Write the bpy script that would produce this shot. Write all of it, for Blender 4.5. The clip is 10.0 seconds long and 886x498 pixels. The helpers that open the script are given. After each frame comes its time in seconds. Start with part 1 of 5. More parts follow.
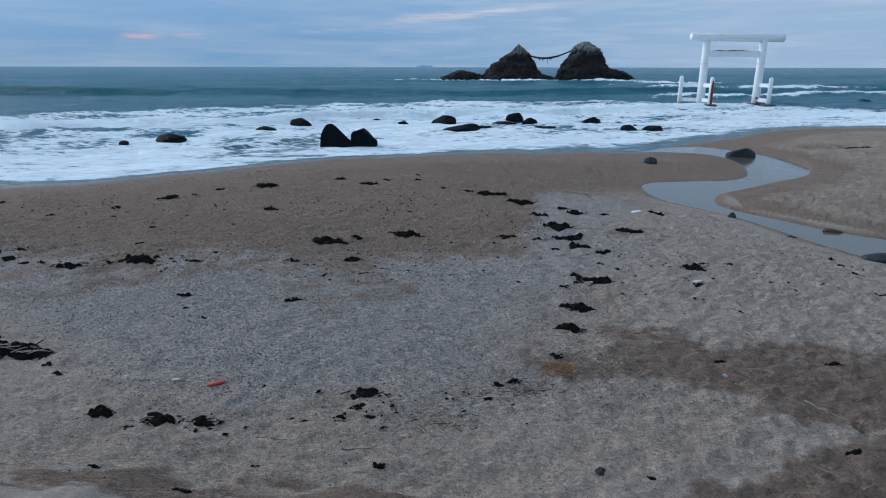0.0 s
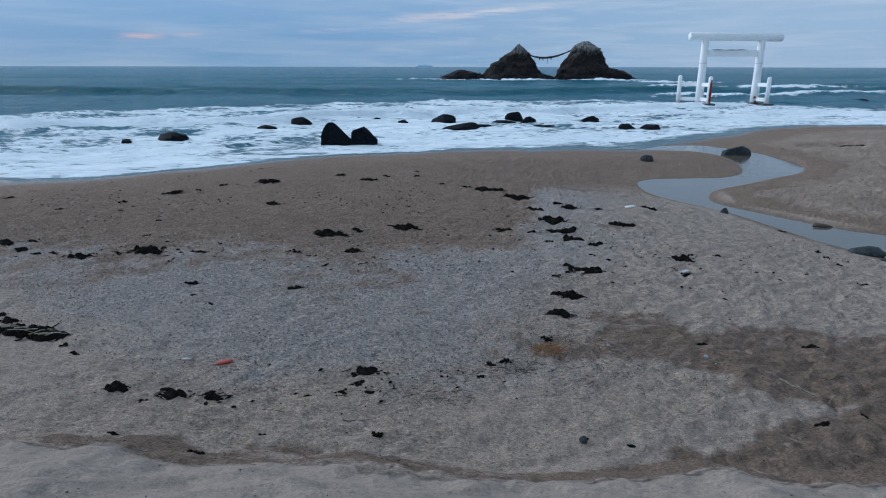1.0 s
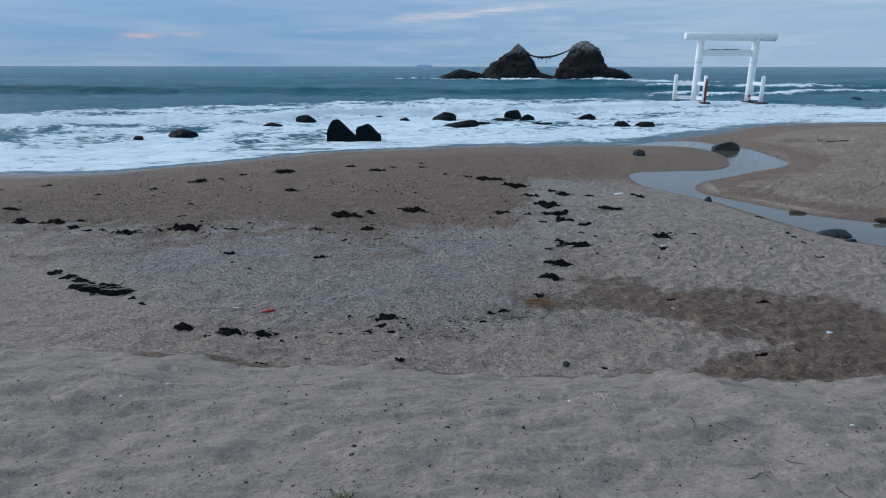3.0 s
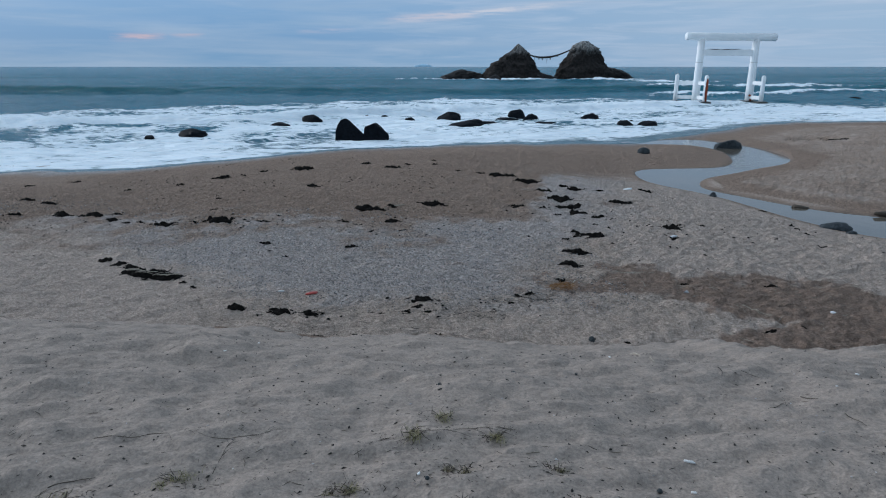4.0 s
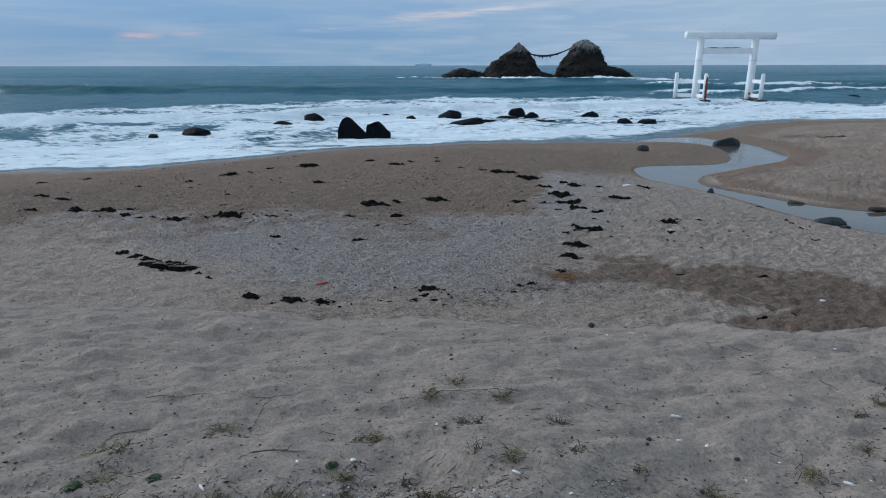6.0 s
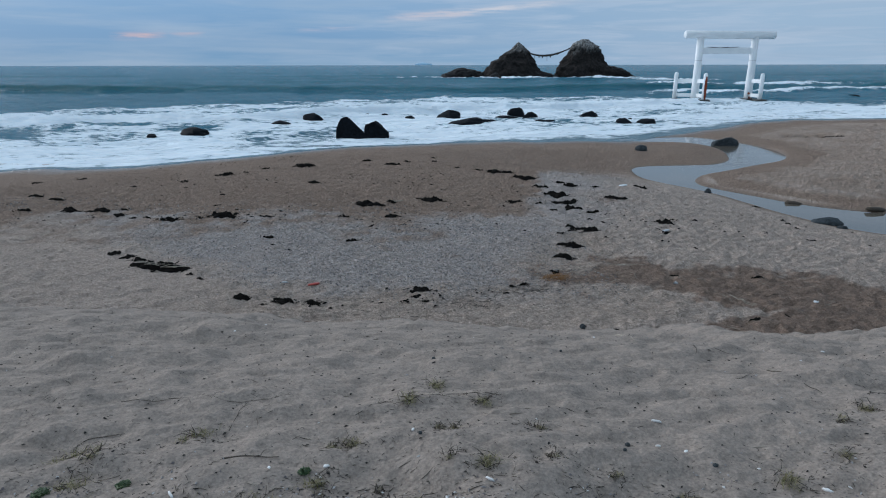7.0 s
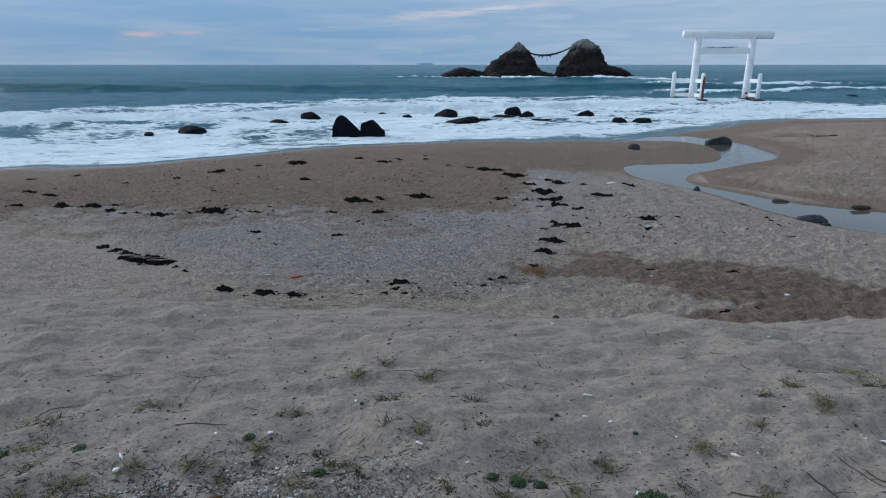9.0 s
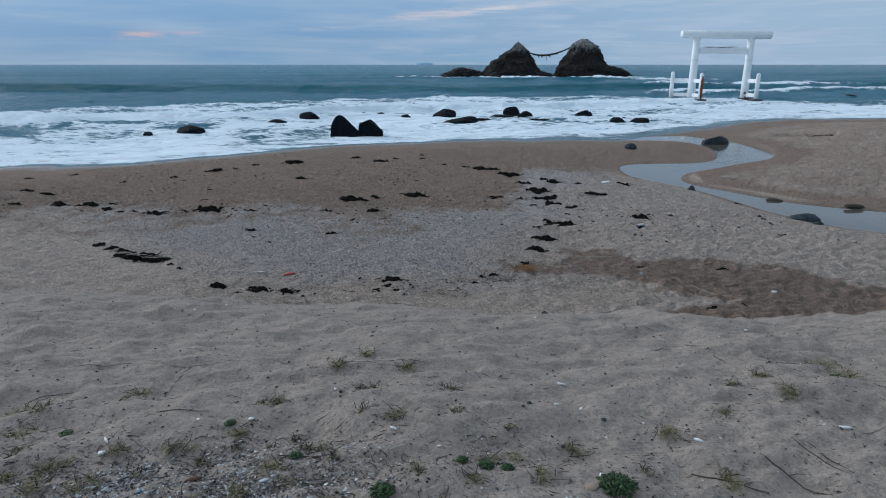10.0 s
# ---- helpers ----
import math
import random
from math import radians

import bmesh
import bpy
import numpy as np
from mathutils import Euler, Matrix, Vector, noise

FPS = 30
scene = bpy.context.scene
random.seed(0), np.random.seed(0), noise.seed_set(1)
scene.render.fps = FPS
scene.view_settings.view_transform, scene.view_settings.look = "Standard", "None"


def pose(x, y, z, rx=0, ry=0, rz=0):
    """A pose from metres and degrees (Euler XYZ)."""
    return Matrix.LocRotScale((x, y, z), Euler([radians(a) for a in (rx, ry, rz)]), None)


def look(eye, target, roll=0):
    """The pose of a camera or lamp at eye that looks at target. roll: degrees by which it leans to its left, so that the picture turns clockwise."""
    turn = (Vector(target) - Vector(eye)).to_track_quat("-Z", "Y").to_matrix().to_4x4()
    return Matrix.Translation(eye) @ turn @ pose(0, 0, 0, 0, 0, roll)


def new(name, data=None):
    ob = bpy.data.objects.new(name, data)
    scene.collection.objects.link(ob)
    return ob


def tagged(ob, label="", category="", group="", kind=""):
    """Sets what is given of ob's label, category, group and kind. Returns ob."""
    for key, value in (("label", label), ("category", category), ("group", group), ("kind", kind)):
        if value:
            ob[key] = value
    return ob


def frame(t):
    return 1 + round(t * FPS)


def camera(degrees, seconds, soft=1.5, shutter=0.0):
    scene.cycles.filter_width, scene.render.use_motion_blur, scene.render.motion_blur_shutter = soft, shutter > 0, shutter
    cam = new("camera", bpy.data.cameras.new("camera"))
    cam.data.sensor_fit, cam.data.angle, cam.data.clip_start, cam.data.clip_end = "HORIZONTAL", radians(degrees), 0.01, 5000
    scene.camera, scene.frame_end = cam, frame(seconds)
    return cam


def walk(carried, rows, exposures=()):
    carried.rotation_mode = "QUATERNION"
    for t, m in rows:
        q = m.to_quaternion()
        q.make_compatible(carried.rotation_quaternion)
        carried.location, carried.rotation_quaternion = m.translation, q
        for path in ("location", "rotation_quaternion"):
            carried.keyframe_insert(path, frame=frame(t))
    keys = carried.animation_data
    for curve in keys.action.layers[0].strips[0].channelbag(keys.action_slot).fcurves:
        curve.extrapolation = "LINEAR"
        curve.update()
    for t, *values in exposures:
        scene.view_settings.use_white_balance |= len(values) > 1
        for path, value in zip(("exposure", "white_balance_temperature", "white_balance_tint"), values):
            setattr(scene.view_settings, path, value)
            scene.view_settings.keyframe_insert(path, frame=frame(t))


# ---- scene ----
cam = camera(70.6, 10.0, 1.1)
PATH = [
    (0, (0.269, 0.678, 4.913), (0.326, 2.597, 4.353), 0.1),
    (0.5, (0.291, 0.534, 4.898), (0.348, 2.453, 4.338), 0.1),
    (1, (0.316, 0.232, 4.879), (0.372, 2.151, 4.318), 0.1),
    (1.5, (0.344, -0.142, 4.856), (0.401, 1.777, 4.295), 0.1),
    (2, (0.364, -0.538, 4.846), (0.421, 1.381, 4.284), 0.1),
    (2.5, (0.329, -0.923, 4.844), (0.386, 0.995, 4.282), 0.1),
    (4, (-0.353, -2.001, 4.832), (-0.294, -0.083, 4.271), 0.0),
    (4.5, (-0.48, -2.232, 4.828), (-0.422, -0.314, 4.266), 0.0),
    (5, (-0.524, -2.364, 4.83), (-0.466, -0.446, 4.269), -0.1),
    (5.5, (-0.494, -2.437, 4.831), (-0.436, -0.519, 4.268), -0.1),
    (7, (-0.314, -2.384, 4.841), (-0.257, -0.466, 4.275), -0.1),
    (7.5, (-0.224, -2.397, 4.84), (-0.168, -0.479, 4.274), -0.1),
    (8, (-0.128, -2.45, 4.832), (-0.073, -0.533, 4.267), -0.0),
    (8.5, (-0.04, -2.53, 4.821), (0.016, -0.613, 4.254), -0.0),
    (9, (0.022, -2.634, 4.809), (0.077, -0.717, 4.242), -0.0),
    (9.5, (0.103, -2.733, 4.806), (0.157, -0.816, 4.239), -0.0),
    (10, (0.159, -2.769, 4.805), (0.214, -0.852, 4.238), -0.0),
]
EXPOSURES = [(0, 0.24, 5570, 10), (2.5, 0.25, 5650, 10), (5.5, 0.24, 5810, 10), (10, 0.25, 5850, 10)]
walk(cam, [(t, look(eye, target, roll)) for t, eye, target, roll in PATH], EXPOSURES)

# ---- world and light ----
world = bpy.data.worlds.new("world")
scene.world = world
world.use_nodes = True
wt = world.node_tree
wt.nodes.clear()


def wnode(kind, **inputs):
    n = wt.nodes.new(kind)
    for key, value in inputs.items():
        n.inputs[key].default_value = value
    return n


def wmath(op, a, b=None, c=None):
    n = wt.nodes.new("ShaderNodeMath")
    n.operation = op
    for i, v in enumerate((a, b, c)):
        if v is None:
            continue
        if isinstance(v, (int, float)):
            n.inputs[i].default_value = v
        else:
            wt.links.new(v, n.inputs[i])
    return n.outputs[0]


def wmix(fac, a, b, blend="MIX"):
    n = wt.nodes.new("ShaderNodeMix")
    n.data_type, n.blend_type = "RGBA", blend
    for sock, v in ((n.inputs[0], fac), (n.inputs[6], a), (n.inputs[7], b)):
        if isinstance(v, (int, float)):
            sock.default_value = v
        elif isinstance(v, tuple):
            sock.default_value = (*v, 1)
        else:
            wt.links.new(v, sock)
    return n.outputs[2]


def wramp(fac, stops):
    n = wt.nodes.new("ShaderNodeValToRGB")
    while len(n.color_ramp.elements) < len(stops):
        n.color_ramp.elements.new(0.5)
    for e, (p, c) in zip(n.color_ramp.elements, stops):
        e.position, e.color = p, (*c, 1)
    wt.links.new(fac, n.inputs[0])
    return n.outputs[0]


SUN_EL, SUN_AZ = 19, 300
coords = wt.nodes.new("ShaderNodeTexCoord")
sep = wt.nodes.new("ShaderNodeSeparateXYZ")
wt.links.new(coords.outputs["Generated"], sep.inputs[0])
dx, dy, dz = sep.outputs
up = wmath("MAXIMUM", dz, 0.0)
# overcast layer: bluish and dim near the horizon, brighter overhead
layer = wramp(wmath("POWER", up, 0.5), [(0.0, (0.160, 0.300, 0.430)), (0.2, (0.142, 0.270, 0.425)), (0.34, (0.20, 0.315, 0.45)), (0.6, (0.45, 0.55, 0.62)), (1.0, (0.60, 0.68, 0.72))])
glow = wmath("ADD", wmath("MULTIPLY", dx, math.sin(radians(SUN_AZ))), wmath("MULTIPLY", dy, math.cos(radians(SUN_AZ))))
glow = wmath("MULTIPLY", glow, wmath("MINIMUM", wmath("MULTIPLY", up, 2.5), 1.0))
bright = wmath("MULTIPLY_ADD", glow, 0.55, 1.0)
vec = wt.nodes.new("ShaderNodeCombineColor")
for k in range(3):
    wt.links.new(bright, vec.inputs[k])
layer = wmix(1.0, layer, vec.outputs[0], "MULTIPLY")
# paler towards the right of the bay
side = wmath("MULTIPLY", wmath("MULTIPLY_ADD", dx, 1.1, 0.24), 1.0)
side = wmath("MINIMUM", wmath("MAXIMUM", side, 0.0), 0.75)
layer = wmix(side, layer, (0.36, 0.455, 0.54))
# flat cloud banks
stretch = wt.nodes.new("ShaderNodeMapping")
stretch.inputs["Scale"].default_value = (3.0, 3.0, 34.0)
wt.links.new(coords.outputs["Generated"], stretch.inputs[0])
banks = wnode("ShaderNodeTexNoise", Scale=1.3, Detail=7.0, Roughness=0.52)
wt.links.new(stretch.outputs[0], banks.inputs["Vector"])
bankf = wramp(banks.outputs["Fac"], [(0.42, (0, 0, 0)), (0.66, (1, 1, 1))])
layer = wmix(wmath("MULTIPLY", bankf, 0.55), layer, (0.31, 0.395, 0.485))
# pale veils of higher cloud
veil = wnode("ShaderNodeTexNoise", Scale=2.3, Detail=8.0, Roughness=0.58)
veil.inputs["Distortion"].default_value = 0.6
wt.links.new(stretch.outputs[0], veil.inputs["Vector"])
veilf = wramp(veil.outputs["Fac"], [(0.46, (0, 0, 0)), (0.72, (1, 1, 1))])
veilf = wmath("MULTIPLY", veilf, wmath("MINIMUM", wmath("MAXIMUM", wmath("MULTIPLY_ADD", dx, 0.9, 0.35), 0.15), 0.55))
layer = wmix(veilf, layer, (0.46, 0.51, 0.575))
# thin streaks lit pink and cream by the low sun
ahead = wmath("MAXIMUM", dy, 0.05)
u, v = wmath("DIVIDE", dx, ahead), wmath("DIVIDE", dz, ahead)
fray = wnode("ShaderNodeTexNoise", Scale=9.0, Detail=6.0, Roughness=0.6)
wt.links.new(stretch.outputs[0], fray.inputs["Vector"])
frayf = wramp(fray.outputs["Fac"], [(0.3, (0, 0, 0)), (0.62, (1, 1, 1))])


def streak(u0, u1, v0, slope, width, colour, amount, layer):
    mid, half = (u0 + u1) / 2, (u1 - u0) / 2
    off = wmath("DIVIDE", wmath("SUBTRACT", wmath("SUBTRACT", v, v0), wmath("MULTIPLY", wmath("SUBTRACT", u, mid), slope)), width)
    across = wmath("POWER", 2.718, wmath("MULTIPLY", wmath("MULTIPLY", off, off), -1.0))
    t = wmath("DIVIDE", wmath("SUBTRACT", u, mid), half)
    along = wmath("MAXIMUM", wmath("SUBTRACT", 1.0, wmath("MULTIPLY", t, t)), 0.0)
    front = wmath("GREATER_THAN", dy, 0.1)
    f = wmath("MULTIPLY", wmath("MULTIPLY", wmath("MULTIPLY", across, along), frayf), wmath("MULTIPLY", front, amount))
    return wmix(f, layer, colour)


layer = streak(-0.075, 0.26, 0.078, 0.10, 0.0050, (0.54, 0.53, 0.55), 1.0, layer)
layer = streak(-0.06, 0.09, 0.0715, 0.05, 0.005, (0.50, 0.45, 0.48), 0.8, layer)
layer = streak(-0.47, -0.38, 0.0425, 0.03, 0.0045, (0.46, 0.37, 0.41), 1.1, layer)
layer = streak(-0.383, -0.323, 0.0450, 0.0, 0.003, (0.40, 0.37, 0.43), 0.8, layer)
layer = streak(-0.193, -0.098, 0.051, 0.03, 0.003, (0.38, 0.40, 0.48), 0.9, layer)
layer = streak(0.2, 0.95, 0.104, 0.0, 0.010, (0.46, 0.51, 0.57), 0.9, layer)
sky = wt.nodes.new("ShaderNodeTexSky")
sky.sky_type, sky.sun_disc = "NISHITA", False
sky.sun_elevation, sky.sun_rotation = radians(SUN_EL), radians(SUN_AZ)
clear = wmix(1.0, sky.outputs[0], (0.05, 0.05, 0.05), "MULTIPLY")
both = wmix(0.90, clear, layer)
background = wnode("ShaderNodeBackground", Strength=1.0)
wt.links.new(both, background.inputs[0])
wt.links.new(background.outputs[0], wt.nodes.new("ShaderNodeOutputWorld").inputs[0])

sun_data = bpy.data.lights.new("sun", "SUN")
sun_data.energy, sun_data.angle, sun_data.color = 1.5, radians(30), (1.0, 0.95, 0.9)
sun = new("sun", sun_data)
sun.matrix_world = look((90 * math.sin(radians(SUN_AZ)), 90 * math.cos(radians(SUN_AZ)), 90 * math.tan(radians(SUN_EL))), (0, 0, 0))

# ---- materials ----


class Mat:
    """A node material, built up link by link."""

    def __init__(self, name, rough=0.8, spec=0.5, metal=0.0):
        self.m = bpy.data.materials.new(name)
        self.m.use_nodes = True
        self.t = self.m.node_tree
        self.b = self.t.nodes["Principled BSDF"]
        self.b.inputs["Roughness"].default_value, self.b.inputs["Metallic"].default_value = rough, metal
        self.b.inputs["Specular IOR Level"].default_value = spec
        self.geo = self.t.nodes.new("ShaderNodeTexCoord").outputs["Object"]

    def put(self, sock, v):
        if isinstance(v, (int, float)):
            sock.default_value = v
        elif isinstance(v, tuple):
            sock.default_value = (*v, 1) if len(v) == 3 and sock.type == "RGBA" else v
        else:
            self.t.links.new(v, sock)

    def math(self, op, a, b=0.0, c=0.0, clamp=False):
        n = self.t.nodes.new("ShaderNodeMath")
        n.operation, n.use_clamp = op, clamp
        for i, v in enumerate((a, b, c)):
            self.put(n.inputs[i], v)
        return n.outputs[0]

    def mix(self, fac, a, b, blend="MIX"):
        n = self.t.nodes.new("ShaderNodeMix")
        n.data_type, n.blend_type = "RGBA", blend
        for i, v in ((0, fac), (6, a), (7, b)):
            self.put(n.inputs[i], v)
        return n.outputs[2]

    def attr(self, name):
        n = self.t.nodes.new("ShaderNodeAttribute")
        n.attribute_name = name
        return n.outputs["Fac"]

    def scaled(self, scale):
        n = self.t.nodes.new("ShaderNodeMapping")
        n.inputs["Scale"].default_value = scale
        self.t.links.new(self.geo, n.inputs[0])
        return n.outputs[0]

    def noise(self, scale, detail=4.0, rough=0.55, stretch=None, warp=0.0):
        n = self.t.nodes.new("ShaderNodeTexNoise")
        n.inputs["Scale"].default_value, n.inputs["Detail"].default_value = scale, detail
        n.inputs["Roughness"].default_value, n.inputs["Distortion"].default_value = rough, warp
        self.t.links.new(self.scaled(stretch) if stretch else self.geo, n.inputs["Vector"])
        return n.outputs["Fac"]

    def cells(self, scale, feature="F1", stretch=None):
        n = self.t.nodes.new("ShaderNodeTexVoronoi")
        n.feature = feature
        n.inputs["Scale"].default_value = scale
        self.t.links.new(self.scaled(stretch) if stretch else self.geo, n.inputs["Vector"])
        return n

    def ramp(self, fac, *stops):
        n = self.t.nodes.new("ShaderNodeValToRGB")
        while len(n.color_ramp.elements) < len(stops):
            n.color_ramp.elements.new(0.5)
        for e, (p, c) in zip(n.color_ramp.elements, stops):
            e.position, e.color = p, (*((c, c, c) if isinstance(c, (int, float)) else c), 1)
        self.t.links.new(fac, n.inputs[0])
        return n.outputs[0]

    def rand(self):
        return self.t.nodes.new("ShaderNodeObjectInfo").outputs["Random"]

    def island(self):
        return self.t.nodes.new("ShaderNodeNewGeometry").outputs["Random Per Island"]

    def bump(self, *layers):
        last = None
        for height, strength, distance in layers:
            n = self.t.nodes.new("ShaderNodeBump")
            n.inputs["Strength"].default_value, n.inputs["Distance"].default_value = strength, distance
            self.t.links.new(height, n.inputs["Height"])
            if last:
                self.t.links.new(last, n.inputs["Normal"])
            last = n.outputs[0]
        self.t.links.new(last, self.b.inputs["Normal"])
        return last

    def colour(self, v):
        self.put(self.b.inputs["Base Color"], v)

    def rough(self, v):
        self.put(self.b.inputs["Roughness"], v)


def sand_material():
    s = Mat("sand", 0.95, 0.2)
    damp, shine, grit, brown, dry, dune = (s.attr(n) for n in ("damp", "shine", "grit", "brown", "dry", "dune"))
    fine, mid, wide = s.noise(140, 3, 0.7), s.noise(9, 5, 0.6), s.noise(0.9, 5, 0.6)
    c = s.mix(mid, (0.342, 0.271, 0.220), (0.425, 0.343, 0.284))
    c = s.mix(dry, c, s.mix(mid, (0.436, 0.360, 0.309), (0.540, 0.449, 0.388)))
    c = s.mix(s.math("MULTIPLY", grit, s.ramp(mid, (0.25, 0.6), (0.6, 1.0))), c, s.mix(fine, (0.262, 0.235, 0.220), (0.485, 0.435, 0.408)))
    c = s.mix(s.math("MULTIPLY", brown, s.ramp(mid, (0.2, 0.82), (0.6, 1.0))), c, s.mix(mid, (0.180, 0.127, 0.096), (0.278, 0.203, 0.158)))
    c = s.mix(damp, c, s.mix(wide, (0.218, 0.157, 0.120), (0.288, 0.217, 0.168)))
    c = s.mix(s.math("MULTIPLY", shine, 0.55), c, (0.095, 0.076, 0.06))
    # dark and pale grains, thickest where the shell grit lies
    g = s.cells(70)
    dark = s.math("MULTIPLY", s.ramp(g.outputs["Distance"], (0.18, 1.0), (0.3, 0.0)), s.math("GREATER_THAN", s.noise(23, 2), 0.52))
    c = s.mix(s.math("MULTIPLY", dark, s.math("MULTIPLY_ADD", grit, 0.6, 0.22)), c, (0.05, 0.048, 0.05))
    g2 = s.cells(38)
    pale = s.math("MULTIPLY", s.ramp(g2.outputs["Distance"], (0.12, 1.0), (0.2, 0.0)), s.math("GREATER_THAN", s.noise(17, 2), 0.60))
    c = s.mix(s.math("MULTIPLY", pale, s.math("MULTIPLY_ADD", grit, 0.6, 0.12)), c, (0.55, 0.53, 0.5))
    # mottling of crusted and loose sand, in patches, crusts and crumbs
    for scale, squash, low, high in ((2.6, 1.3, 0.94, 1.06), (7.0, 1.2, 0.88, 1.12), (22, 1.2, 0.64, 1.34), (60, 1.0, 0.52, 1.50)):
        m = s.ramp(s.noise(scale, 4, 0.65, (1, squash, 1)), (0.34, low), (0.50, 1.0), (0.70, high))
        c = s.mix(s.math("MULTIPLY_ADD", dry, -0.6, 1.0), c, m, "MULTIPLY")
    c = s.mix(s.ramp(fine, (0.3, 0.35), (0.7, 0.0)), c, s.mix(1.0, c, (0.6, 0.6, 0.6), "MULTIPLY"))
    c = s.mix(1.0, c, s.mix(dune, (1.20, 1.20, 1.20), (0.67, 0.675, 0.665)), "MULTIPLY")
    s.colour(c)
    s.rough(s.math("SUBTRACT", 0.95, s.math("MULTIPLY", shine, 0.62)))
    s.put(s.b.inputs["Specular IOR Level"], s.math("MULTIPLY_ADD", shine, 0.4, 0.1))
    loose = s.math("MULTIPLY", s.math("MULTIPLY_ADD", damp, -0.6, 1.0), s.math("MULTIPLY_ADD", dune, -0.8, 1.0))
    still = s.math("MULTIPLY_ADD", dune, -0.72, 1.0)
    s.bump((s.math("MULTIPLY", s.noise(5.5, 3, 0.5, (0.85, 1.2, 1)), loose), 1.0, 0.15), (s.math("MULTIPLY", s.noise(11, 5, 0.6, (1, 1.2, 1)), still), 1.0, 0.10),
           (s.math("MULTIPLY", s.noise(30, 5, 0.7, (1, 1.15, 1)), still), 1.0, 0.045), (s.math("MULTIPLY", fine, still), 0.9, 0.010))
    return s.m


def sea_material():
    s = Mat("sea_water", 0.5, 0.0)
    foam = s.attr("foam")
    lace = s.noise(1.3, 10, 0.70, (0.45, 1.0, 1.0), 1.4)
    veins = s.cells(2.0, "DISTANCE_TO_EDGE", (0.5, 1.0, 1.0)).outputs["Distance"]
    holes = s.noise(0.35, 6, 0.65, (0.4, 1.0, 1.0), 0.8)
    pattern = s.math("MULTIPLY_ADD", s.ramp(veins, (0.0, 0.0), (0.30, 1.0)), 0.32, s.math("MULTIPLY", s.ramp(lace, (0.34, 0.0), (0.62, 1.0)), 0.62))
    pattern = s.math("MULTIPLY_ADD", s.ramp(holes, (0.38, 0.0), (0.66, 1.0)), 0.45, pattern)
    cover = s.math("MULTIPLY", s.math("SUBTRACT", s.math("MULTIPLY", foam, 1.35), pattern), 3.2, clamp=True)
    cover = s.math("MULTIPLY", cover, s.math("MULTIPLY", foam, 6.0, clamp=True))
    deep = s.mix(s.noise(0.05, 4, 0.6, (0.35, 1, 1)), (0.011, 0.108, 0.165), (0.026, 0.155, 0.222))
    # shallows over sand, paler in colour to stand for reflected sky
    water = s.mix(s.attr("shoal_sheen"), deep, (0.15, 0.215, 0.245))
    # shaded fronts of the swells, put into the water colour
    water = s.mix(s.attr("face_shade"), water, (0.003, 0.095, 0.115))
    s.colour(s.mix(cover, water, s.mix(s.ramp(lace, (0.3, 0.0), (0.6, 1.0)), (0.93, 0.97, 0.99), (0.74, 0.84, 0.905))))
    s.rough(s.math("MULTIPLY_ADD", cover, 0.5, 0.5))
    froth = s.math("MULTIPLY", cover, s.noise(2.6, 7, 0.7, (0.6, 1, 1)))
    normal = s.bump((s.noise(0.16, 7, 0.62, (0.40, 1, 1)), 1.0, 2.2), (s.noise(1.1, 6, 0.62, (0.42, 1, 1)), 1.0, 0.36),
                    (s.noise(6, 3, 0.6, (0.6, 1, 1)), 0.4, 0.03), (froth, 0.6, 0.14))
    # the sky's reflection on open water, cut on the swell fronts, none on the foam
    gloss = s.t.nodes.new("ShaderNodeBsdfGlossy")
    gloss.inputs["Roughness"].default_value = 0.14
    s.t.links.new(normal, gloss.inputs["Normal"])
    grazing = s.t.nodes.new("ShaderNodeFresnel")
    grazing.inputs["IOR"].default_value = 1.33
    s.t.links.new(normal, grazing.inputs["Normal"])
    both = s.t.nodes.new("ShaderNodeMixShader")
    open_water = s.math("SUBTRACT", 1.0, cover)
    s.put(both.inputs[0], s.math("MULTIPLY", s.math("MULTIPLY", grazing.outputs[0], s.math("MULTIPLY_ADD", s.attr("face_shade"), -0.6, 0.86)), open_water))
    s.t.links.new(s.b.outputs[0], both.inputs[1])
    s.t.links.new(gloss.outputs[0], both.inputs[2])
    s.t.links.new(both.outputs[0], s.t.nodes["Material Output"].inputs["Surface"])
    return s.m


def stream_material():
    s = Mat("stream_water", 0.03, 0.5)
    s.b.inputs["IOR"].default_value = 1.33
    s.colour(s.mix(s.noise(0.7, 4), (0.085, 0.075, 0.06), (0.12, 0.105, 0.085)))
    run = s.math("MULTIPLY", s.noise(2.4, 4, 0.6, (1, 0.5, 1)), s.attr("run"))
    s.bump((run, 0.45, 0.05), (s.noise(9, 2), 0.04, 0.01))
    return s.m


